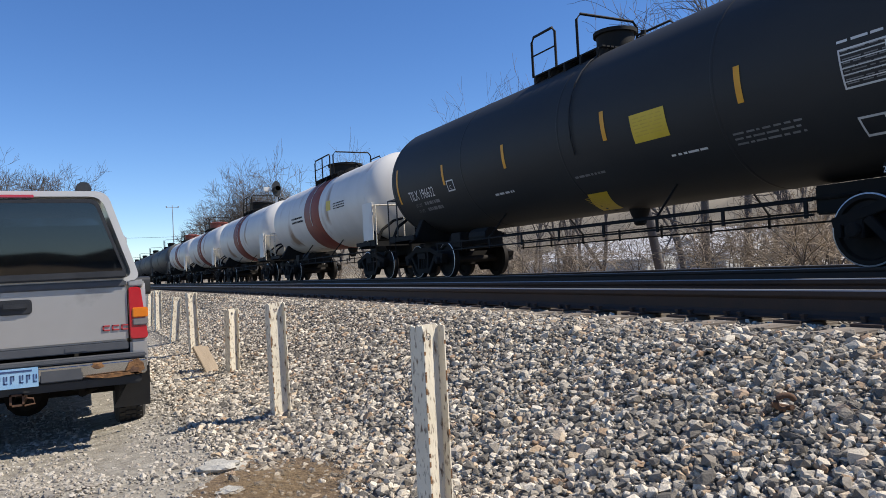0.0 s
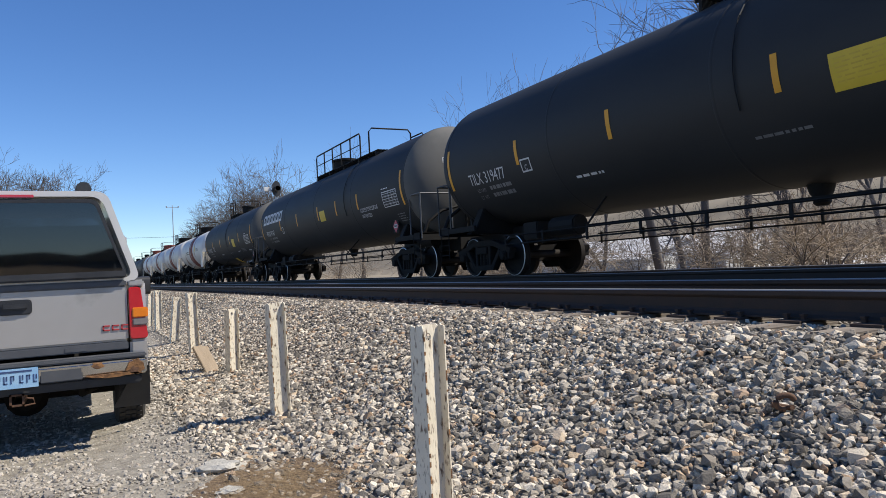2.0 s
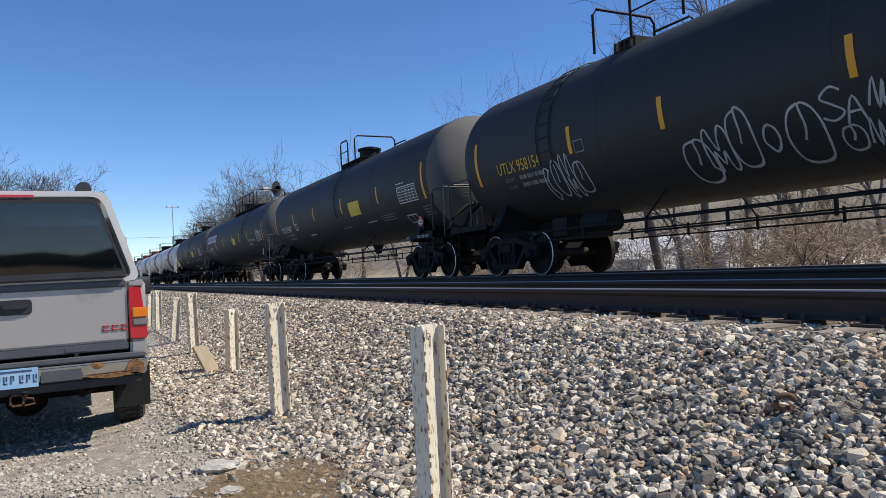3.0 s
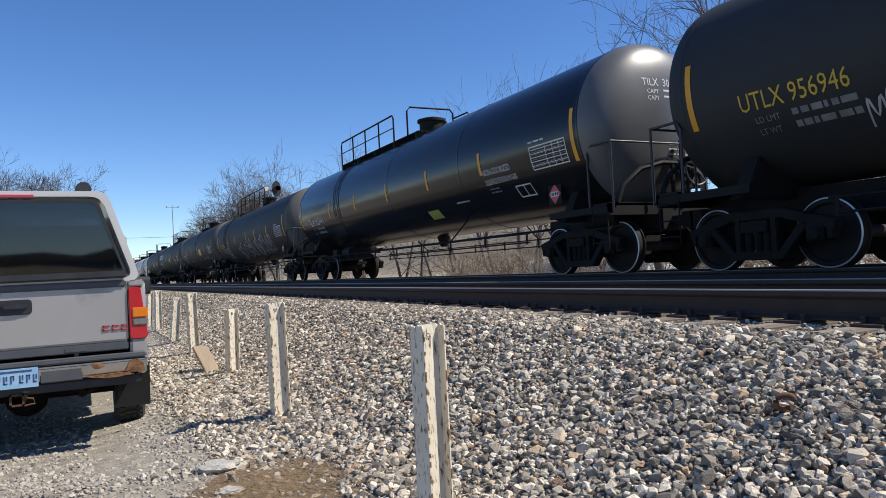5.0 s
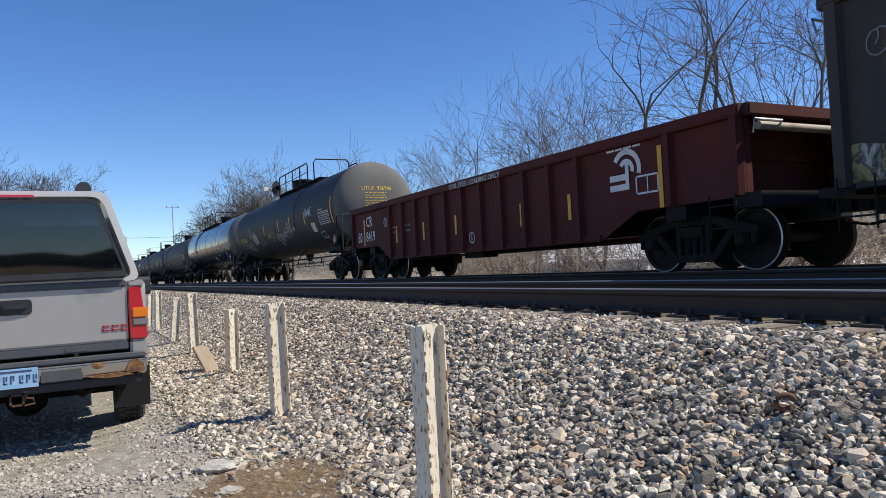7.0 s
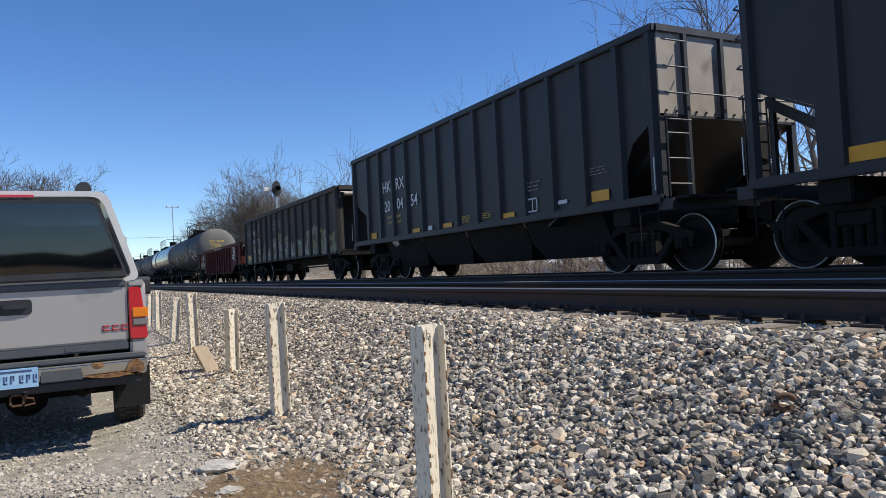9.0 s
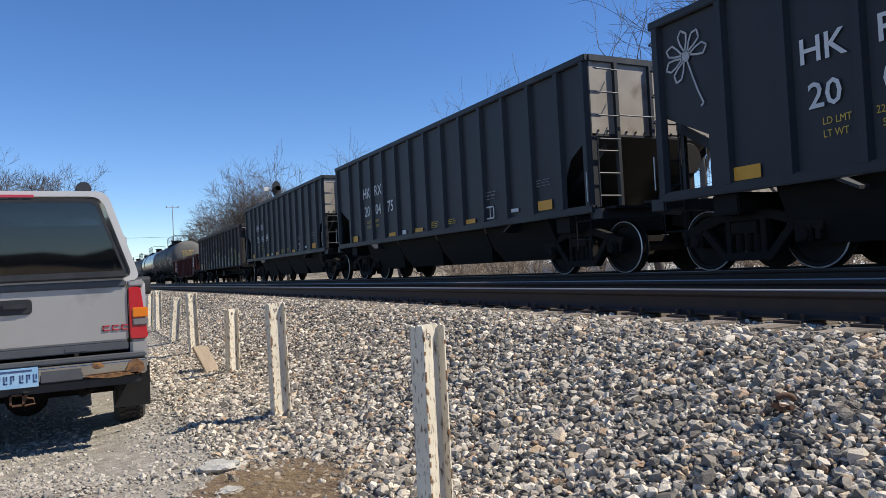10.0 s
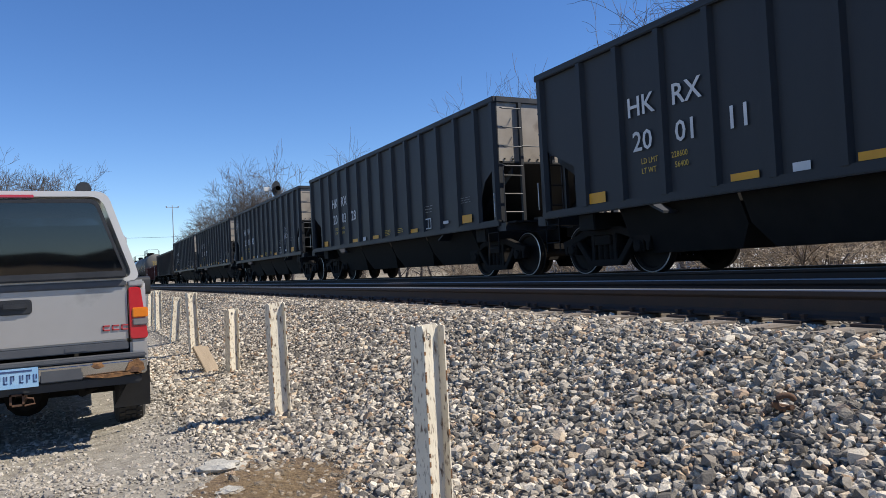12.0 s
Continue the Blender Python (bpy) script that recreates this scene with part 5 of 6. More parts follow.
    for i in range(14):
        left, right = NS_RIBS[i] - 0.1, NS_RIBS[i + 1] + 0.1
        rng = random.Random(i)
        h = 1.35 + 0.5 * min(1, i / 2) + 0.25 * math.sin(i * 1.3)
        up = [(left + (right - left) * k / 12, h + 0.22 * noise.noise(Vector((i * 1.04 + k * 0.09, 3, 1)) * 2.3) + rng.uniform(-0.05, 0.05)) for k in range(13)]
        g = Geo().sheet([[skin.at(y, 0.98, 0.003) for y, z in up], [skin.at(y, (z + 0.98) / 2, 0.003) for y, z in up], [skin.at(y, z, 0.003) for y, z in up]])
        part("spray_mural", g, M["mural"], car, "faded olive and white sprayed mural")
    for k in range(3):
        skin.rows(car, 1.6 - 0.45 * k, 2.3, 0.35, 0.45, 4, M["dim"], seed=70 + k, fill=0.6)
    skin.tag(car, "bmb", cell(0) - 0.2, 2.35, 0.8, 0.3, M["dim"], 80, 0.016)
    skin.tag(car, "SK", cell(2) - 0.5, 2.45, 0.3, 0.4, M["dim"], 81, 0.02)


build_tank_cars()
build_gondolas()
for k, number in enumerate(("200454", "200475", "200182", "200328", "200111")):
    hopper_car(-135.58 - 14.83 * k, number, doodle=k == 2)


# ---- the parked pickup ----
def rounded(pts, r, n=3):
    """An outline with its corners rounded."""
    out = []
    for i, p in enumerate(pts):
        p, a, b = Vector(p), Vector(pts[i - 1]), Vector(pts[(i + 1) % len(pts)])
        da, db = (a - p), (b - p)
        k = min(r, da.length * 0.45, db.length * 0.45)
        s, e = p + da.normalized() * k, p + db.normalized() * k
        for j in range(n + 1):
            t = j / n
            out.append(tuple(s * (1 - t) ** 2 + p * 2 * t * (1 - t) + e * t * t))
    return out


def ring_plate(g, outer, inner, y0, y1):
    """A plate between two outlines of equal length in the x-z plane."""
    n = len(outer)
    v = [(p[0], y, p[1]) for y in (y0, y1) for o in (outer, inner) for p in o]
    f = []
    for i in range(n):
        j = (i + 1) % n
        f += [(i, j, n + j, n + i), (2 * n + i, 3 * n + i, 3 * n + j, 2 * n + j), (i, 2 * n + i, 2 * n + j, j), (n + i, n + j, 3 * n + j, 3 * n + i)]
    g.add(v, f)


def build_pickup():
    car = thing("pickup_truck", "pewter pickup truck, white bed cap, rusty bumper, parked on gravel", "pickup truck", at=pose(-0.475, 6.45, -0.15))
    # bed sides and cab body from a side outline
    for s in (-1, 1):
        o = [(0.16, 0.62), (0.16, 1.30), (0.2, 1.37), (2.15, 1.37), (2.15, 0.62), (1.75, 0.60)]
        arch = [(1.15 + 0.44 * math.cos(a), 0.42 + 0.44 * math.sin(a)) for a in [0.35 + i * 0.244 for i in range(11)]]
        part("bed_side", Geo().prism(o[:5] + arch, "x", *sorted((s * 0.90, s * 0.965))), M["silver"], car, bevel=0.02, smooth=35)
    g = Geo().prism(rounded([(2.18, 0.55), (2.18, 1.38), (2.3, 1.9), (3.35, 1.9), (4.0, 1.38), (5.35, 1.22), (5.45, 0.55)], 0.08), "x", -0.95, 0.95)
    part("cab_body", g, M["silver"], car, bevel=0.05, smooth=40)
    # cap
    out = rounded([(-0.93, 1.375), (-0.69, 2.135), (0.69, 2.135), (0.93, 1.375)], 0.09, 4)
    inn = rounded([(-0.87, 1.40), (-0.645, 2.09), (0.645, 2.09), (0.87, 1.40)], 0.09, 4)
    g = Geo()
    ring_plate(g, out, inn, 0.10, 2.16)
    part("bed_cap", g, M["capwhite"], car, "white fibreglass bed cap", smooth=40)
    part("cap_front", Geo().box(-0.8, 0.8, 2.1, 2.15, 1.42, 2.0), M["darktrim"], car)
    gl_o = rounded([(-0.83, 1.40), (-0.615, 2.065), (0.615, 2.065), (0.83, 1.40)], 0.06, 4)
    gl_i = rounded([(-0.80, 1.44), (-0.592, 2.035), (0.592, 2.035), (0.80, 1.44)], 0.05, 4)
    g = Geo()
    ring_plate(g, gl_o, gl_i, 0.06, 0.095)
    hatch = part("hatch_frame", g, M["darktrim"], car, "dark hatch frame with a tinted window", smooth=40)
    pane = part("window_pane", Geo().prism(gl_i, "y", 0.072, 0.078), M["glass"], hatch)
    pane.visible_shadow = False
    part("hatch_sill", Geo().box(-0.81, 0.81, 0.045, 0.09, 1.405, 1.462), M["darktrim"], hatch, bevel=0.01)
    g = Geo().cbox(-0.35, 0.03, 1.45, 0.12, 0.05, 0.035)
    g.cbox(-0.28, 0.02, 1.462, 0.1, 0.03, 0.02)
    part("hatch_latch", g, M["darktrim"], hatch, bevel=0.006)
    part("brake_light", Geo().box(-0.16, 0.16, 0.05, 0.09, 2.075, 2.1), M["redlens"], car, "narrow red high brake light", bevel=0.006)
    g = Geo().prism(rounded([(0.47, 2.12), (0.45, 2.22), (0.495, 2.265), (0.55, 2.265), (0.585, 2.22), (0.575, 2.12)], 0.03), "y", 0.5, 0.62)
    part("roof_lamp", g, M["darktrim"], car, "black round-topped lamp on the cap roof", bevel=0.01, smooth=40)
    # tailgate
    g = Geo().box(-0.815, 0.815, 0.10, 0.16, 0.87, 1.345)
    gate = part("tailgate", g, M["silver"], car, "pewter tailgate", bevel=0.018, smooth=35)
    part("gate_top_trim", Geo().box(-0.812, 0.812, 0.085, 0.15, 1.325, 1.385), M["greytrim"], gate, bevel=0.012)
    part("gate_crease", Geo().box(-0.812, 0.812, 0.092, 0.11, 0.80, 0.868), M["greytrim"], gate, bevel=0.008)
    part("handle_bezel", Geo().prism(rounded([(-0.118, 1.145), (0.118, 1.145), (0.118, 1.265), (-0.118, 1.265)], 0.035, 5), "y", 0.085, 0.11), M["darktrim"], gate, bevel=0.008)
    part("gate_handle", Geo().box(-0.09, 0.085, 0.062, 0.1, 1.185, 1.24), M["darktrim"], gate, bevel=0.012)
    g = Geo()
    for i in range(3):
        x = 0.62 + 0.07 * i
        g.box(x, x + 0.055, 0.092, 0.102, 0.965, 0.975)
        g.box(x, x + 0.055, 0.092, 0.102, 1.0, 1.01)
        g.box(x, x + 0.012, 0.092, 0.102, 0.965, 1.01)
    part("badge", g, M["badge"], gate, "red badge")
    part("sticker", Geo().box(0.34, 0.5, 0.088, 0.093, 0.815, 0.85), M["greytrim"], gate)
    for s in (-1, 1):
        x0, x1 = sorted((s * 0.825, s * 0.97))
        lamp = part("tail_light", Geo().prism(rounded([(x0, 0.88), (x0, 1.32), (x1 if s < 0 else x1 - 0.05, 1.32), (x1, 0.88)] if s > 0 else [(x0, 0.88), (x0 + 0.05, 1.32), (x1, 1.32), (x1, 0.88)], 0.03), "y", 0.09, 0.22), M["redlens"], car, "red tail light with amber and clear lenses", bevel=0.012, smooth=40)
        xa, xb = sorted((s * 0.85, s * 0.973))
        part("turn_lens", Geo().box(xa, xb, 0.08, 0.16, 1.06, 1.145), M["amber"], lamp, bevel=0.008)
        part("reverse_lens", Geo().box(xa, xb, 0.08, 0.16, 0.995, 1.055), M["clear"], lamp, bevel=0.008)
        part("light_surround", Geo().box(*sorted((s * 0.825, s * 0.96)), 0.10, 0.2, 0.74, 0.875), M["silver"], car, bevel=0.02)
        part("corner_post", Geo().box(*sorted((s * 0.825, s * 0.95)), 0.10, 0.2, 1.325, 1.38), M["silver"], car, bevel=0.012)
    # bumper
    prof = [(0.02, 0.59), (-0.03, 0.62), (-0.05, 0.72), (-0.02, 0.735), (0.08, 0.735), (0.08, 0.59)]
    bum = part("bumper", Geo().prism(prof, "x", -0.94, 0.94), M["chrome"], car, "chromed step bumper with rusted ends", bevel=0.012, smooth=35)
    part("step_pad", Geo().box(-0.94, 0.94, -0.04, 0.09, 0.735, 0.775), M["greytrim"], bum, bevel=0.012)
    rng = random.Random(4)
    for i, (x, z, w, h) in enumerate(((0.85, 0.665, 0.17, 0.13), (0.57, 0.695, 0.1, 0.05), (0.68, 0.612, 0.46, 0.035), (0.84, 0.64, 0.09, 0.06), (0.56, 0.69, 0.05, 0.022))):
        o = [(x + w / 2 * math.cos(a) * rng.uniform(0.65, 1.1), z + h / 2 * math.sin(a) * rng.uniform(0.65, 1.1)) for a in [k * 0.449 for k in range(14)]]
        part("rust_patch", Geo().prism(o, "y", -0.056 - 0.002 * (i > 2), -0.03), M["darkrust" if i > 2 else "rust"], bum, "flaking rust")
    g = Geo().box(0.16, 0.46, -0.046, -0.02, 0.60, 0.70)
    part("plate_recess", g, M["greytrim"], bum, bevel=0.008)
    part("bumper_lower", Geo().box(-0.9, 0.9, 0.0, 0.1, 0.52, 0.6), M["darktrim"], bum, bevel=0.015)
    plate = part("number_plate", Geo().box(-0.152, 0.152, -0.066, -0.06, 0.585, 0.737), M["plateblue"], car, "pale blue number plate with unreadable dark bars", bevel=0.002)
    g = Geo()
    for i in range(6):
        x = -0.13 + i * 0.046 + (0.014 if i > 2 else 0)
        g.box(x + 0.004, x + 0.012, -0.069, -0.0655, 0.625, 0.685)
        g.box(x + 0.004, x + 0.03, -0.069, -0.0655, 0.625 if i % 2 else 0.677, 0.633 if i % 2 else 0.685)
        g.box(x + 0.022, x + 0.03, -0.069, -0.0655, 0.65, 0.685)
    g.box(-0.11, 0.11, -0.069, -0.0655, 0.71, 0.722)
    part("plate_bars", g, M["platebar"], plate)
    # hitch
    g = Geo()
    for a in ((-0.05, 0.05, 0.44, 0.455), (-0.05, 0.05, 0.52, 0.535), (-0.05, -0.035, 0.44, 0.535), (0.035, 0.05, 0.44, 0.535)):
        g.box(a[0], a[1], -0.02, 0.35, a[2], a[3])
    part("hitch_receiver", g, M["darkrust"], car, "rusty square hitch receiver")
    part("hitch_loop", Geo().tube([(0.05, -0.01, 0.5), (0.11, -0.01, 0.49), (0.12, -0.01, 0.45), (0.05, -0.01, 0.44)], 0.008, 6), M["darkrust"], car)
    g = Geo().tube([(0.45, 0.5, 0.42), (0.62, 1.2, 0.4), (0.62, 3.5, 0.4)], 0.035, 8)
    part("exhaust_pipe", g, M["truck"], car, smooth=50)
    g = Geo()
    for s in (-1, 1):
        g.box(s * 0.42 - 0.05, s * 0.42 + 0.05, 0.1, 5.3, 0.5, 0.62)
    g.box(-0.6, 0.6, 0.3, 0.42, 0.5, 0.6)
    part("chassis", g, M["under"], car)
    g = Geo().tube([(-0.75, 1.15, 0.37), (0.75, 1.15, 0.37)], 0.05, 8).lathe([(1.0, 0.12), (1.05, 0.18), (1.25, 0.18), (1.3, 0.12)], (0, 0, 0.37), "y", 12)
    part("rear_axle", g, M["truck"], car, smooth=40)
    part("bed_floor", Geo().box(-0.9, 0.9, 0.16, 2.15, 0.68, 0.72), M["under"], car)
    for s in (-1, 1):
        part("mud_flap", Geo().add([(s * 0.90, 0.30, 0.66), (s * 0.985, 0.30, 0.66), (s * 0.99, 0.45, 0.27), (s * 0.69, 0.45, 0.27)], [(0, 1, 2, 3)]), M["darktrim"], car, thick=0.012)
        for y in (1.15, 4.6):
            tyre = [(-0.125, 0.24), (-0.13, 0.32), (-0.105, 0.37), (-0.09, 0.378), (0.09, 0.378), (0.105, 0.37), (0.13, 0.32), (0.125, 0.24)]
            g = Geo().lathe(tyre, (s * 0.85, y, 0.378), "x", 40)
            for k in range(40):
                a = k * 0.15708
                for x in (-0.075, -0.025, 0.025, 0.075):
                    aa = a + (0.06 if abs(x) > 0.05 else 0)
                    c = Vector((s * 0.85 + x, y + 0.381 * math.cos(aa), 0.378 + 0.381 * math.sin(aa)))
                    t = Vector((0, -math.sin(aa), math.cos(aa))) * 0.02
                    o, w = Vector((0, math.cos(aa), math.sin(aa))) * 0.007, Vector((0.019, 0, 0))
                    g.add([c - t - w - o, c + t - w - o, c + t + w - o, c - t + w - o, c - t - w + o, c + t - w + o, c + t + w + o, c - t + w + o],
                          [(3, 2, 1, 0), (4, 5, 6, 7), (0, 1, 5, 4), (1, 2, 6, 5), (2, 3, 7, 6), (3, 0, 4, 7)])
            wheel = part("wheel", g, M["tyre"], car, "black tyre with worn tread", smooth=30)
            part("rim", Geo().lathe([(s * 0.78, 0.24), (s * 0.94, 0.235), (s * 0.9, 0.2), (s * 0.91, 0.07), (s * 0.95, 0.06)], (0, y, 0.378), "x", 24), M["chrome"], wheel, smooth=40)
        g = Geo().prism(rounded([(3.42, 1.20), (3.42, 1.42), (3.52, 1.44), (3.56, 1.2)], 0.04), "x", *sorted((s * 1.03, s * 1.27)))
        g.box(*sorted((s * 0.93, s * 1.05)), 3.46, 3.52, 1.24, 1.32)
        part("side_mirror", g, M["darktrim"], car, bevel=0.02, smooth=40)


# ---- posts and litter by the track ----
def build_posts():
    rows = [(1.445, 3.02, 0.915, 0.0, 0.5, 110), (1.46, 5.98, 0.95, -0.8, 0.8, 100), (1.62, 8.95, 0.78, 0.8, 0, 116), (1.55, 11.75, 0.96, -1.2, 0, 104), (1.53, 14.3, 0.86, 5.0, 0, 98), (1.58, 17.9, 0.95, 0.5, 0, 106), (1.56, 20.2, 0.92, 3.0, 0, 110), (1.57, 23.0, 0.92, 1.0, 0, 104)]
    for i, (x, y, h, lean, ly, turn) in enumerate(rows):
        post = thing("guard_post", "leaning white-painted steel I-section post, rust showing", "post", "row of posts along the track", pose(x, y, ground_height(x, y) if i else 0.02, 0, lean, 0) @ pose(0, 0, 0, 0, 0, turn))
        chip = random.Random(i + 3)
        for y0, y1 in ((-0.073, -0.065), (0.065, 0.073)):
            ragged = [(0.046 - 0.0092 * k, h + chip.uniform(-0.012, 0.004) - (0.015 if k in (0, 10) else 0)) for k in range(11)]
            part("flange", Geo().prism([(-0.046, -0.3), (0.046, -0.3)] + ragged, "y", y0, y1), M["postwhite"], post)
        hole = [(0.0 + 0.019 * math.cos(a), h - 0.06 + 0.019 * math.sin(a)) for a in [k * 0.5236 for k in range(12)]]
        web = Geo()
        sq = [(0.0652 * max(-1, min(1, 1.42 * math.cos(a))), h - 0.06 + 0.06 * max(-1, min(1, 1.42 * math.sin(a)))) for a in [k * 0.5236 for k in range(12)]]
        for q, w in ((0, 1),):
            v = [(x0, p, z) for x0 in (-0.004, 0.004) for o in (sq, hole) for p, z in o]
            n, f = 12, []
            for k in range(n):
                j = (k + 1) % n
                f += [(k, j, n + j, n + k), (2 * n + k, 3 * n + k, 3 * n + j, 2 * n + j), (n + k, n + j, 3 * n + j, 3 * n + k), (k, 2 * n + k, 2 * n + j, j)]
            web.add(v, f)
        web.box(-0.004, 0.004, -0.0652, 0.0652, -0.3, h - 0.12)
        part("web", web, M["postwhite"], post)
        edge = Geo()
        for s in (-1, 1):
            for e in (-1, 1):
                z = -0.2
                while z < h - 0.06:
                    up = min(z + chip.uniform(0.006, 0.05), h - 0.03)
                    w = chip.uniform(0.0004, 0.0016)
                    edge.box(e * 0.046 - w, e * 0.046 + w, s * 0.069 - 0.0046, s * 0.069 + 0.0046, z, up)
                    z = up + chip.uniform(0.0, 0.2 if e * s > 0 else 0.08)
        tagged(part("rusted_edge", edge, M["rust"], post, "bare rusted flange edges"), "bare rusted flange edges", kind="stuff")


def build_litter():
    ob = part("board", Geo().box(-0.10, 0.10, -0.3, 0.3, -0.02, 0.02), M["wood"], bevel=0.005, at=pose(1.42, 9.6, 0.13, 38, 4, 18))
    tagged(ob, "weathered brown board propped against a post", "board")
    rng = np.random.default_rng(77)
    g = Geo()
    t = bmesh.new()
    bmesh.ops.create_icosphere(t, subdivisions=3, radius=1)
    for v in t.verts:
        k = 1 + 0.4 * noise.noise(v.co * 1.6 + Vector((4, 2, 1))) + 0.22 * noise.noise(v.co * 4) + 0.1 * noise.noise(v.co * 11)
        v.co = Vector((v.co.x * 0.15 * k, v.co.y * 0.1 * k, max(-0.3, min(0.75, v.co.z)) * 0.045 * k))
    me = bpy.data.meshes.new("concrete_lump")
    t.to_mesh(me)
    t.free()
    me.materials.append(M["concrete"])
    ob = new("concrete_lump", me)
    ob.matrix_basis = pose(0.75, 4.68, 0.008, 0, 0, -24)
    tagged(ob, "pale broken concrete lump in the gravel", "concrete lump")
    ob = copy_thing(ob, pose(0.70, 4.12, 0.015, 0, 0, 150))
    ob.scale = (0.52, 0.6, 0.4)
    # rusty rail clip in the ballast
    g = Geo().tube([(0.04 * math.cos(a), 0.0, 0.035 * math.sin(a)) for a in [0.3 + i * 0.45 for i in range(11)]], 0.013, 8)
    g.tube([(0.035, 0.0, -0.03), (0.02, 0.04, -0.05), (-0.035, 0.05, -0.04)], 0.013, 8)
    ob = part("rail_anchor", g, M["darkrust"], smooth=60, at=pose(2.72, 2.1, ground_height(2.72, 2.1) + 0.085, 20, 0, -30))
    tagged(ob, "rusty bent steel rail anchor lying in ballast", "rail anchor")
    rows = []
    for i in range(15):
        y = 3.3 + i * 0.105
        w = 0.4 * math.sin((i + 0.5) / 15 * math.pi) ** 0.6
        rows.append([(0.95 + 1.15 * w * (k / 6 - 1) + 0.16 * noise.noise(Vector((y * 2.1, k * 0.4, 7))), y + 0.14 * noise.noise(Vector((k * 0.7, y * 1.7, 2))), 0.0) for k in range(13)])
    rows = [[(x, y, ground_height(x, y) + 0.006) for x, y, z in row] for row in rows]
    tagged(part("soil_patch", Geo().sheet(rows), M["soil"]), "bare brown soil patch at the lot edge", "soil", kind="structure")
    # dead grass at the lot's edge
    r = random.Random(9)
    g = Geo()
    for i in range(5200):
        x, y = r.gauss(0.95, 0.2), r.gauss(4.08, 0.26)
        a, l, z = r.uniform(0, 6.3), r.uniform(0.03, 0.1), ground_height(x, y) + r.uniform(0.008, 0.03)
        dx, dy, w = math.cos(a) * l, math.sin(a) * l, 0.0018
        g.add([(x, y, z), (x + w, y + w, z), (x + dx, y + dy, z + r.uniform(0, 0.02))], [(0, 1, 2)])
    tagged(part("dead_grass", g, M["thatch"]), "matted brown dead grass and weed stalks", kind="stuff")


# ---- behind the railway ----
def grow(rng, g_big, g_fine, p, d, length, r, depth, spread=0.6, droop=0.0, kids=(2, 3), fine_at=0.02, rmin=0.004, bend=0.1):
    """A limb that bends along its way and forks into thinner ones."""
    pts, n = [p.copy()], 5 if depth > 1 else 4
    for i in range(n):
        d = (d + Vector((rng.gauss(0, bend), rng.gauss(0, bend), rng.gauss(0.03 - droop, 0.7 * bend)))).normalized()
        pts.append(pts[-1] + d * (length / n))
    r = max(r, rmin)
    r1 = max(rmin * 0.8, r * (0.62 if depth else 0.25))
    (g_big if r > fine_at else g_fine).tube(pts, r, 6 if r > 0.05 else 4 if r > 0.012 else 3, r1, cap=False)
    if depth == 0:
        return
    for k in range(rng.randint(*kids)):
        a = rng.uniform(0, 6.283)
        side = d.orthogonal().normalized()
        side.rotate(Matrix.Rotation(a, 3, d))
        nd = (d + side * rng.uniform(0.35, 1.0) * spread * 1.6).normalized()
        at = pts[-1] if k == 0 else pts[rng.randint(max(1, n - 2), n)]
        grow(rng, g_big, g_fine, at, nd, length * rng.uniform(0.6, 0.85), r1 * rng.uniform(0.6, 0.85), depth - 1, spread, droop, kids, fine_at, rmin, min(0.15, bend * 1.4))
    if depth > 1:
        for k in range(rng.randint(1, 2)):
            side = d.orthogonal().normalized()
            side.rotate(Matrix.Rotation(rng.uniform(0, 6.283), 3, d))
            grow(rng, g_big, g_fine, pts[rng.randint(1, n - 1)], (d * 0.5 + side).normalized(), length * 0.6, r1 * 0.4, depth - 2, spread, droop, kids, fine_at, rmin, min(0.15, bend * 1.4))


def bare_tree(x, y, height, r, seed, label, depth=5, spread=0.5, lean=(0, 0), stems=1, kids=(2, 3), trunk=0.3, rmin=0.006, bend=0.1):
    rng = random.Random(seed)
    root = thing("bare_tree", label, "tree", "bare trees behind the tracks", pose(x, y, ground_height(x, y) - 0.1))
    big, fine = Geo(), Geo()
    for s in range(stems):
        d = Vector((lean[0] + (rng.uniform(-0.35, 0.35) if stems > 1 else 0), lean[1] + (rng.uniform(-0.35, 0.35) if stems > 1 else 0), 1)).normalized()
        grow(rng, big, fine, Vector((rng.uniform(-0.4, 0.4) * (stems > 1), rng.uniform(-0.4, 0.4) * (stems > 1), 0)), d, height * trunk, r, depth, spread, 0.0, kids, 0.03, rmin, bend)
    part("trunk", big, M["bark"], root, smooth=60)
    part("crown", fine, M["twig"], root, "bare winter twigs", smooth=60)
    return root


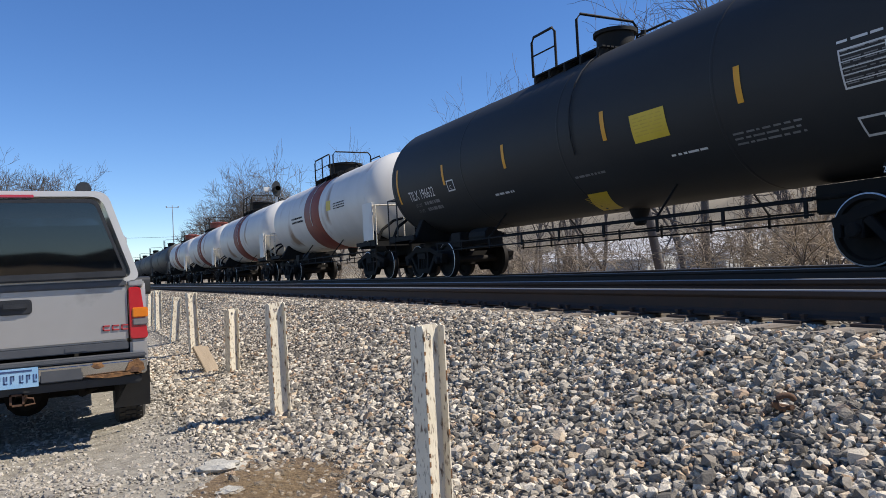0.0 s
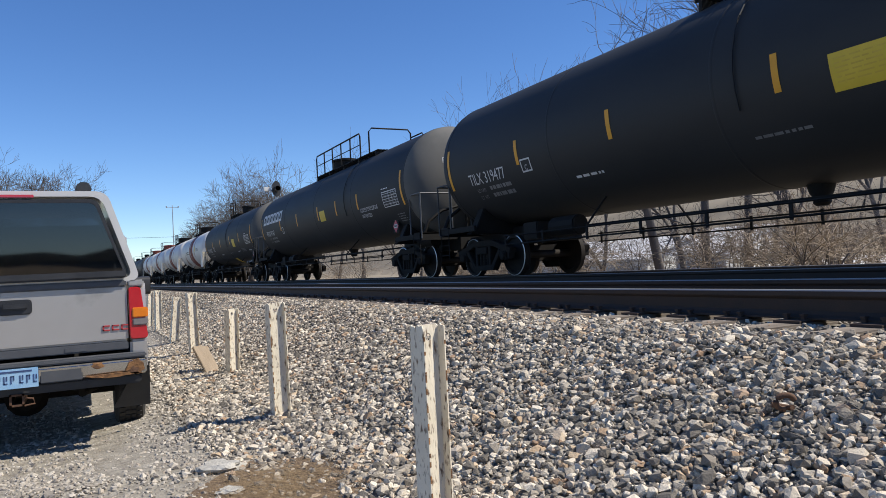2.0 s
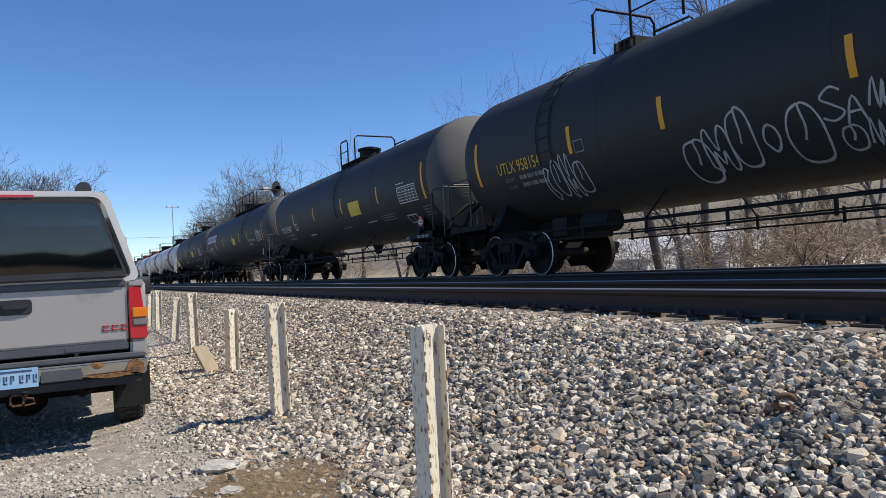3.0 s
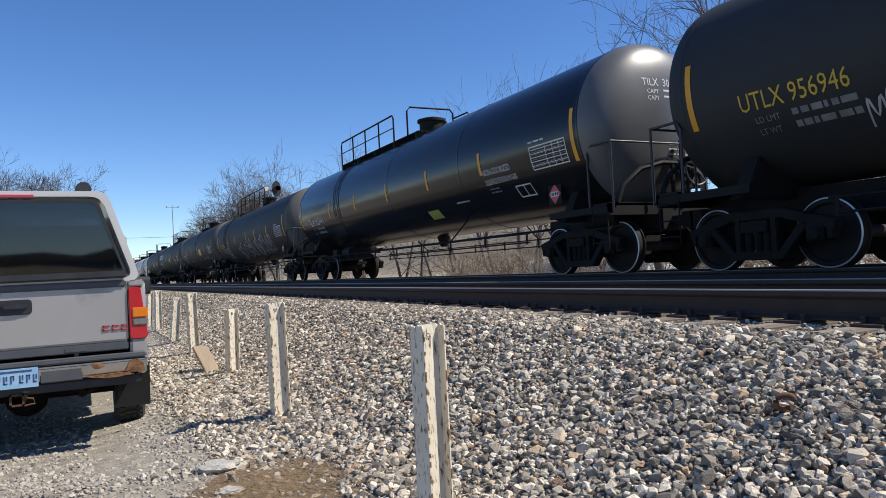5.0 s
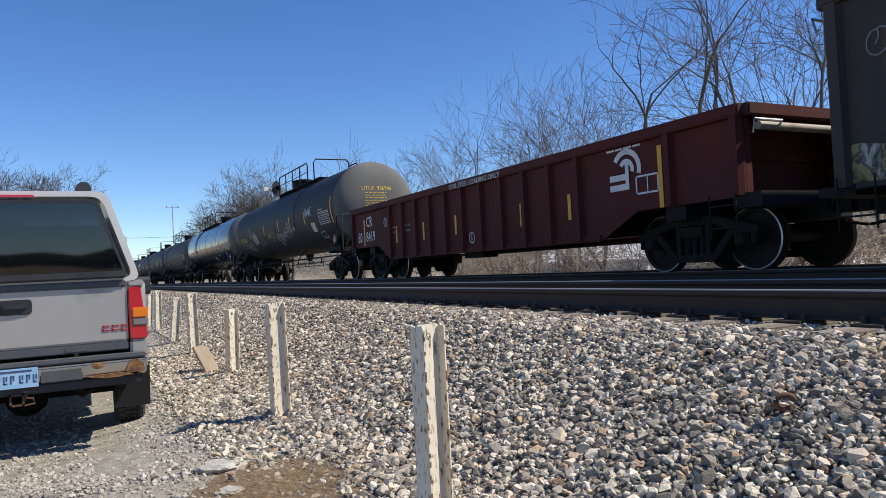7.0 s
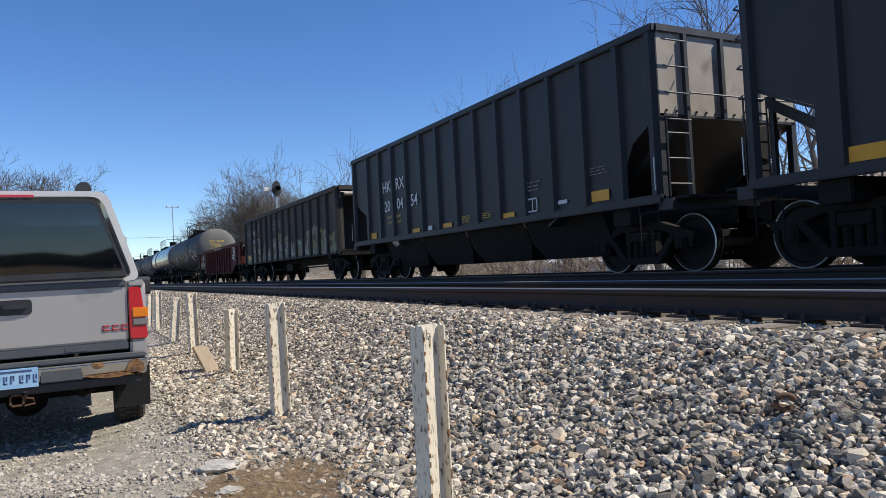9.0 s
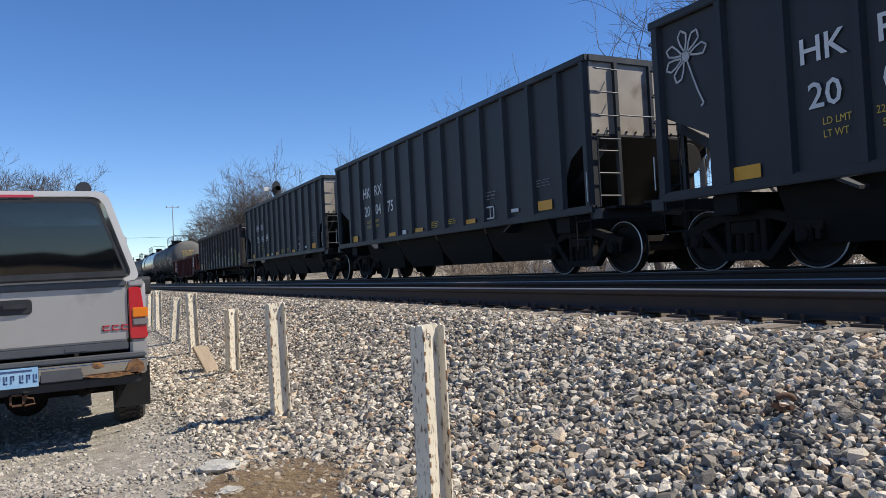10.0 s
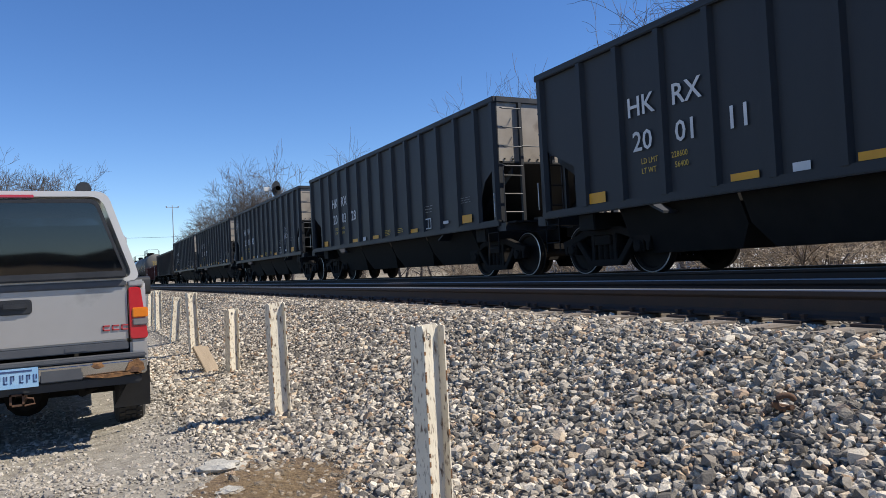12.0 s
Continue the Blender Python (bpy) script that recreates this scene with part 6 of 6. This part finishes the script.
def build_trees():
    lab = "tall bare deciduous tree with thin spreading limbs"
    bare_tree(20.4, 20.8, 12.0, 0.21, 11, lab, 5, 0.46, kids=(2, 3), trunk=0.42, lean=(-0.2, 0.1), bend=0.07, rmin=0.009)
    bare_tree(23.6, 21.6, 14.0, 0.21, 12, lab, 5, 0.44, kids=(2, 3), trunk=0.42, bend=0.05, rmin=0.009)
    bare_tree(24.9, 20.6, 13.0, 0.21, 13, lab, 5, 0.46, kids=(2, 3), trunk=0.42, bend=0.05, rmin=0.009)
    bare_tree(28.5, 19.4, 14.0, 0.2, 14, lab, 5, 0.48, stems=2, kids=(2, 3), trunk=0.4, bend=0.05, rmin=0.009)
    bare_tree(30.5, 17.0, 14.0, 0.2, 15, lab, 5, 0.48, stems=2, kids=(2, 3), trunk=0.4, bend=0.05, rmin=0.009)
    bare_tree(26.5, 25.5, 11.0, 0.15, 16, lab, 5, 0.5, stems=2)
    bare_tree(30.2, 46.0, 14.0, 0.2, 17, lab, 5, 0.5, trunk=0.38, rmin=0.011)
    bare_tree(33.5, 44.0, 12.5, 0.18, 18, lab, 5, 0.5, stems=2, trunk=0.36, rmin=0.011)
    bare_tree(24.9, 65.6, 13.8, 0.2, 19, lab, 5, 0.45, trunk=0.38, rmin=0.012)
    bare_tree(22.6, 66.8, 13.0, 0.18, 20, lab, 5, 0.45, trunk=0.38, rmin=0.012)
    bare_tree(20.0, 74.0, 13.6, 0.2, 21, lab, 5, 0.45, trunk=0.38, rmin=0.013)
    slim = "slender bare tree with fine upright twigs"
    for i, (x, y, h) in enumerate(((24.2, 54.9, 11.0), (25.3, 52.2, 11.4), (26.2, 48.4, 11.6), (27.0, 44.5, 12.2), (27.2, 39.5, 13.0), (30.0, 40.0, 12.0), (28.6, 36.5, 12.2), (26.5, 31.5, 12.0), (29.3, 22.5, 14.0), (33.0, 22.0, 15.0), (27.5, 15.8, 12.0))):
        bare_tree(x, y, h, 0.13, 70 + i, slim, 5, 0.42, stems=2, kids=(2, 3), trunk=0.36, rmin=0.009, bend=0.06)
    full = "broad bare tree with a dense twiggy crown"
    for i, (x, y, h) in enumerate(((17.2, 81, 13.0), (18.5, 79, 13.4), (17.6, 88, 12.4), (16.6, 92, 10.6), (20.5, 84, 13.2), (19.5, 92, 13.0), (22.5, 86, 13.0))):
        bare_tree(x, y, h, 0.2, 30 + i, full, 6, 0.6, stems=2, kids=(2, 4), trunk=0.33, rmin=0.011)
    for i, (x, y, h) in enumerate(((-3.4, 69, 12.6), (-5.4, 70, 12.2), (-1.6, 68, 11.8), (-8.0, 72, 12.2))):
        bare_tree(x, y, h, 0.2, 40 + i, full, 6, 0.6, kids=(2, 4), trunk=0.34, rmin=0.01)
    bare_tree(19.1, 158, 11.0, 0.25, 50, full, 5, 0.6, stems=2, kids=(3, 3), trunk=0.32, rmin=0.03)
    bare_tree(21.4, 170, 9.5, 0.25, 51, full, 5, 0.6, stems=2, kids=(3, 3), trunk=0.32, rmin=0.03)
    # thicket along the fence line behind the far track
    rng = random.Random(61)
    spots = [(rng.uniform(15, 26), rng.uniform(7, 16.5)) for _ in range(26)] + [(rng.uniform(15, 24), rng.uniform(17, 30)) for _ in range(9)] + [(rng.uniform(15, 27), rng.uniform(31, 56)) for _ in range(12)]
    kinds = []
    for i, (x, y) in enumerate(spots):
        at = pose(x, y, ground_height(x, y) - 0.05, 0, 0, rng.uniform(0, 360))
        if len(kinds) == 9:
            copy_thing(rng.choice(kinds), at)
            continue
        big, fine = Geo(), Geo()
        for s in range(rng.randint(7, 11)):
            a = rng.uniform(0, 6.28)
            d = Vector((math.cos(a) * rng.uniform(0.1, 0.9), math.sin(a) * rng.uniform(0.1, 0.9), 1)).normalized()
            grow(rng, big, fine, Vector((rng.uniform(-0.4, 0.4), rng.uniform(-0.4, 0.4), 0)), d, rng.uniform(0.8, 1.5), rng.uniform(0.014, 0.034), 3, 0.6, 0.06, (2, 4), 0.012, 0.007)
        bush = thing("bare_bush", "tangled leafless bush with tan stems", "bush", "thicket behind the tracks", at)
        part("stem", big, M["bark"], bush)
        part("crown", fine, M["brush"], bush)
        kinds.append(bush)


def build_mirror_backdrop():
    """Plain unseen woods-like strip behind the lot, added to darken the hatch window's reflection."""
    rng = random.Random(5)
    rows = []
    for z in (0.0, 0.45, 0.8, 1.0):
        rows.append([(-160 + 4 * k, -75 - 6 * math.sin(k * 0.7) - 5 * (z > 0.5), (rng.uniform(4.5, 6) if z else 0) * z - 0.2) for k in range(66)])
    tagged(part("backdrop", Geo().sheet(rows), M["brush"]), "unseen woods-like backdrop, added to darken the truck window's reflection", "woods", kind="structure")


def build_shed(x, y0, y1, depth, z, eave, ridge, label):
    root = thing("shed", label, "building", at=pose(x, 0, z))
    part("wall", Geo().box(0, 0.2, y0, y1, 0, eave), M["shed"], root)
    part("wall", Geo().box(depth - 0.2, depth, y0, y1, 0, eave), M["shed"], root)
    for y in (y0, y1 - 0.2):
        part("gable", Geo().prism([(0.2, 0), (depth - 0.2, 0), (depth - 0.2, eave), (depth / 2, ridge - 0.1), (0.2, eave)], "y", y, y + 0.2), M["shed"], root)
    part("roof", Geo().prism([(-0.3, eave - 0.05), (depth / 2, ridge), (depth + 0.3, eave - 0.05), (depth + 0.3, eave + 0.08), (depth / 2, ridge + 0.13), (-0.3, eave + 0.08)], "y", y0 - 0.3, y1 + 0.3), M["shedroof"], root)
    me = mesh_of("wall_rib", Geo().box(-0.03, 0.0, -0.04, 0.04, 0, eave - 0.06), M["shed"])
    n = int((y1 - y0) / 0.9)
    for i in range(n + 1):
        part("wall_rib", me, None, root, at=pose(0, y0 + 0.05 + (y1 - y0 - 0.1) * i / n, 0))


def build_yard():
    build_shed(38.5, 33.5, 38.0, 9.0, 0.1, 1.1, 2.9, "low white metal shed behind the thicket")
    build_shed(39.0, 41.5, 58.0, 10.0, 0.1, 0.9, 2.7, "long low pale metal shed behind the thicket")
    # signal on the far side of the railway
    sig = thing("railway_signal", "black round-hooded railway signal on a tall steel mast", "signal", at=pose(12.8, 51.0, 0.2))
    part("mast", Geo().tube([(0, 0, 0), (0, 0, 7.9)], 0.07, 10), M["steel"], sig, smooth=50)
    o = [(0.33 * math.cos(a), 7.3 + 0.58 * math.sin(a)) for a in [k * 0.2618 for k in range(24)]]
    part("target", Geo().prism(o, "y", -0.22, -0.16), M["darktrim"], sig, "black oval target plate")
    part("hood", Geo().lathe([(-0.62, 0.2), (-0.22, 0.2), (-0.22, 0.17), (-0.62, 0.18)], (0, 0, 7.3), "y", 20), M["darktrim"], sig, smooth=50)
    part("lens", Geo().lathe([(-0.26, 0.17), (-0.3, 0.12), (-0.32, 0.02)], (0, 0, 7.3), "y", 20), M["darktrim"], sig, smooth=50)
    part("lamp_box", Geo().cbox(-0.05, 0.05, 7.3, 0.3, 0.3, 0.4), M["darktrim"], sig, bevel=0.02)
    part("relay_box", Geo().cbox(-0.62, 0.1, 7.3, 0.5, 0.3, 0.28), M["shed"], sig, "white relay box", bevel=0.02)
    part("bracket", Geo().cbox(-0.3, 0.1, 7.2, 0.8, 0.06, 0.06), M["steel"], sig)
    ladder(sig, 0.14, -0.2, 0.2, 0.3, 7.0, 18, M["steel"], 0.02)
    # lamp mast far down the line
    mast = thing("light_mast", "tall thin steel floodlight mast in the distance", "light mast", at=pose(14.2, 127.5, -0.2))
    part("pole", Geo().tube([(0, 0, 0), (0, 0, 14.3)], 0.11, 8, 0.06), M["steel"], mast, smooth=50)
    part("crossarm", Geo().cbox(0, 0, 13.9, 2.0, 0.07, 0.07), M["steel"], mast)
    for x in (-0.95, 0.95):
        part("floodlight", Geo().cbox(x, -0.05, 14.05, 0.22, 0.2, 0.24), M["steel"], mast, bevel=0.03)
    # line wire
    wire = part("line_wire", Geo().tube([(-60 + i * 12, 118, 9.3 - 1.2 * math.sin(i / 10 * 3.14)) for i in range(11)], 0.02, 4), M["under"])
    tagged(wire, "thin overhead line wire far off", "wire")


build_pickup()
build_posts()
build_litter()
build_yard()
build_trees()
build_mirror_backdrop()


# ---- what moves ----
def train_way(t):
    """Metres that the train has run since the start; it slows down a little."""
    return TRAIN_SPEED * t - TRAIN_SLOWING * t * t


def motions():
    """The train runs away along the far track, its wheels rolling."""
    for car, q in MOVING_CARS:
        walk(car, [(i / 2, pose(TRACK_FAR, q + train_way(i / 2), RAIL_TOP)) for i in range(25)])
    for w, a in WHEELSETS:
        walk(w, [(i / 30, pose(0, a, 0.457, -math.degrees(train_way(i / 30) / 0.457))) for i in range(361)])


motions()
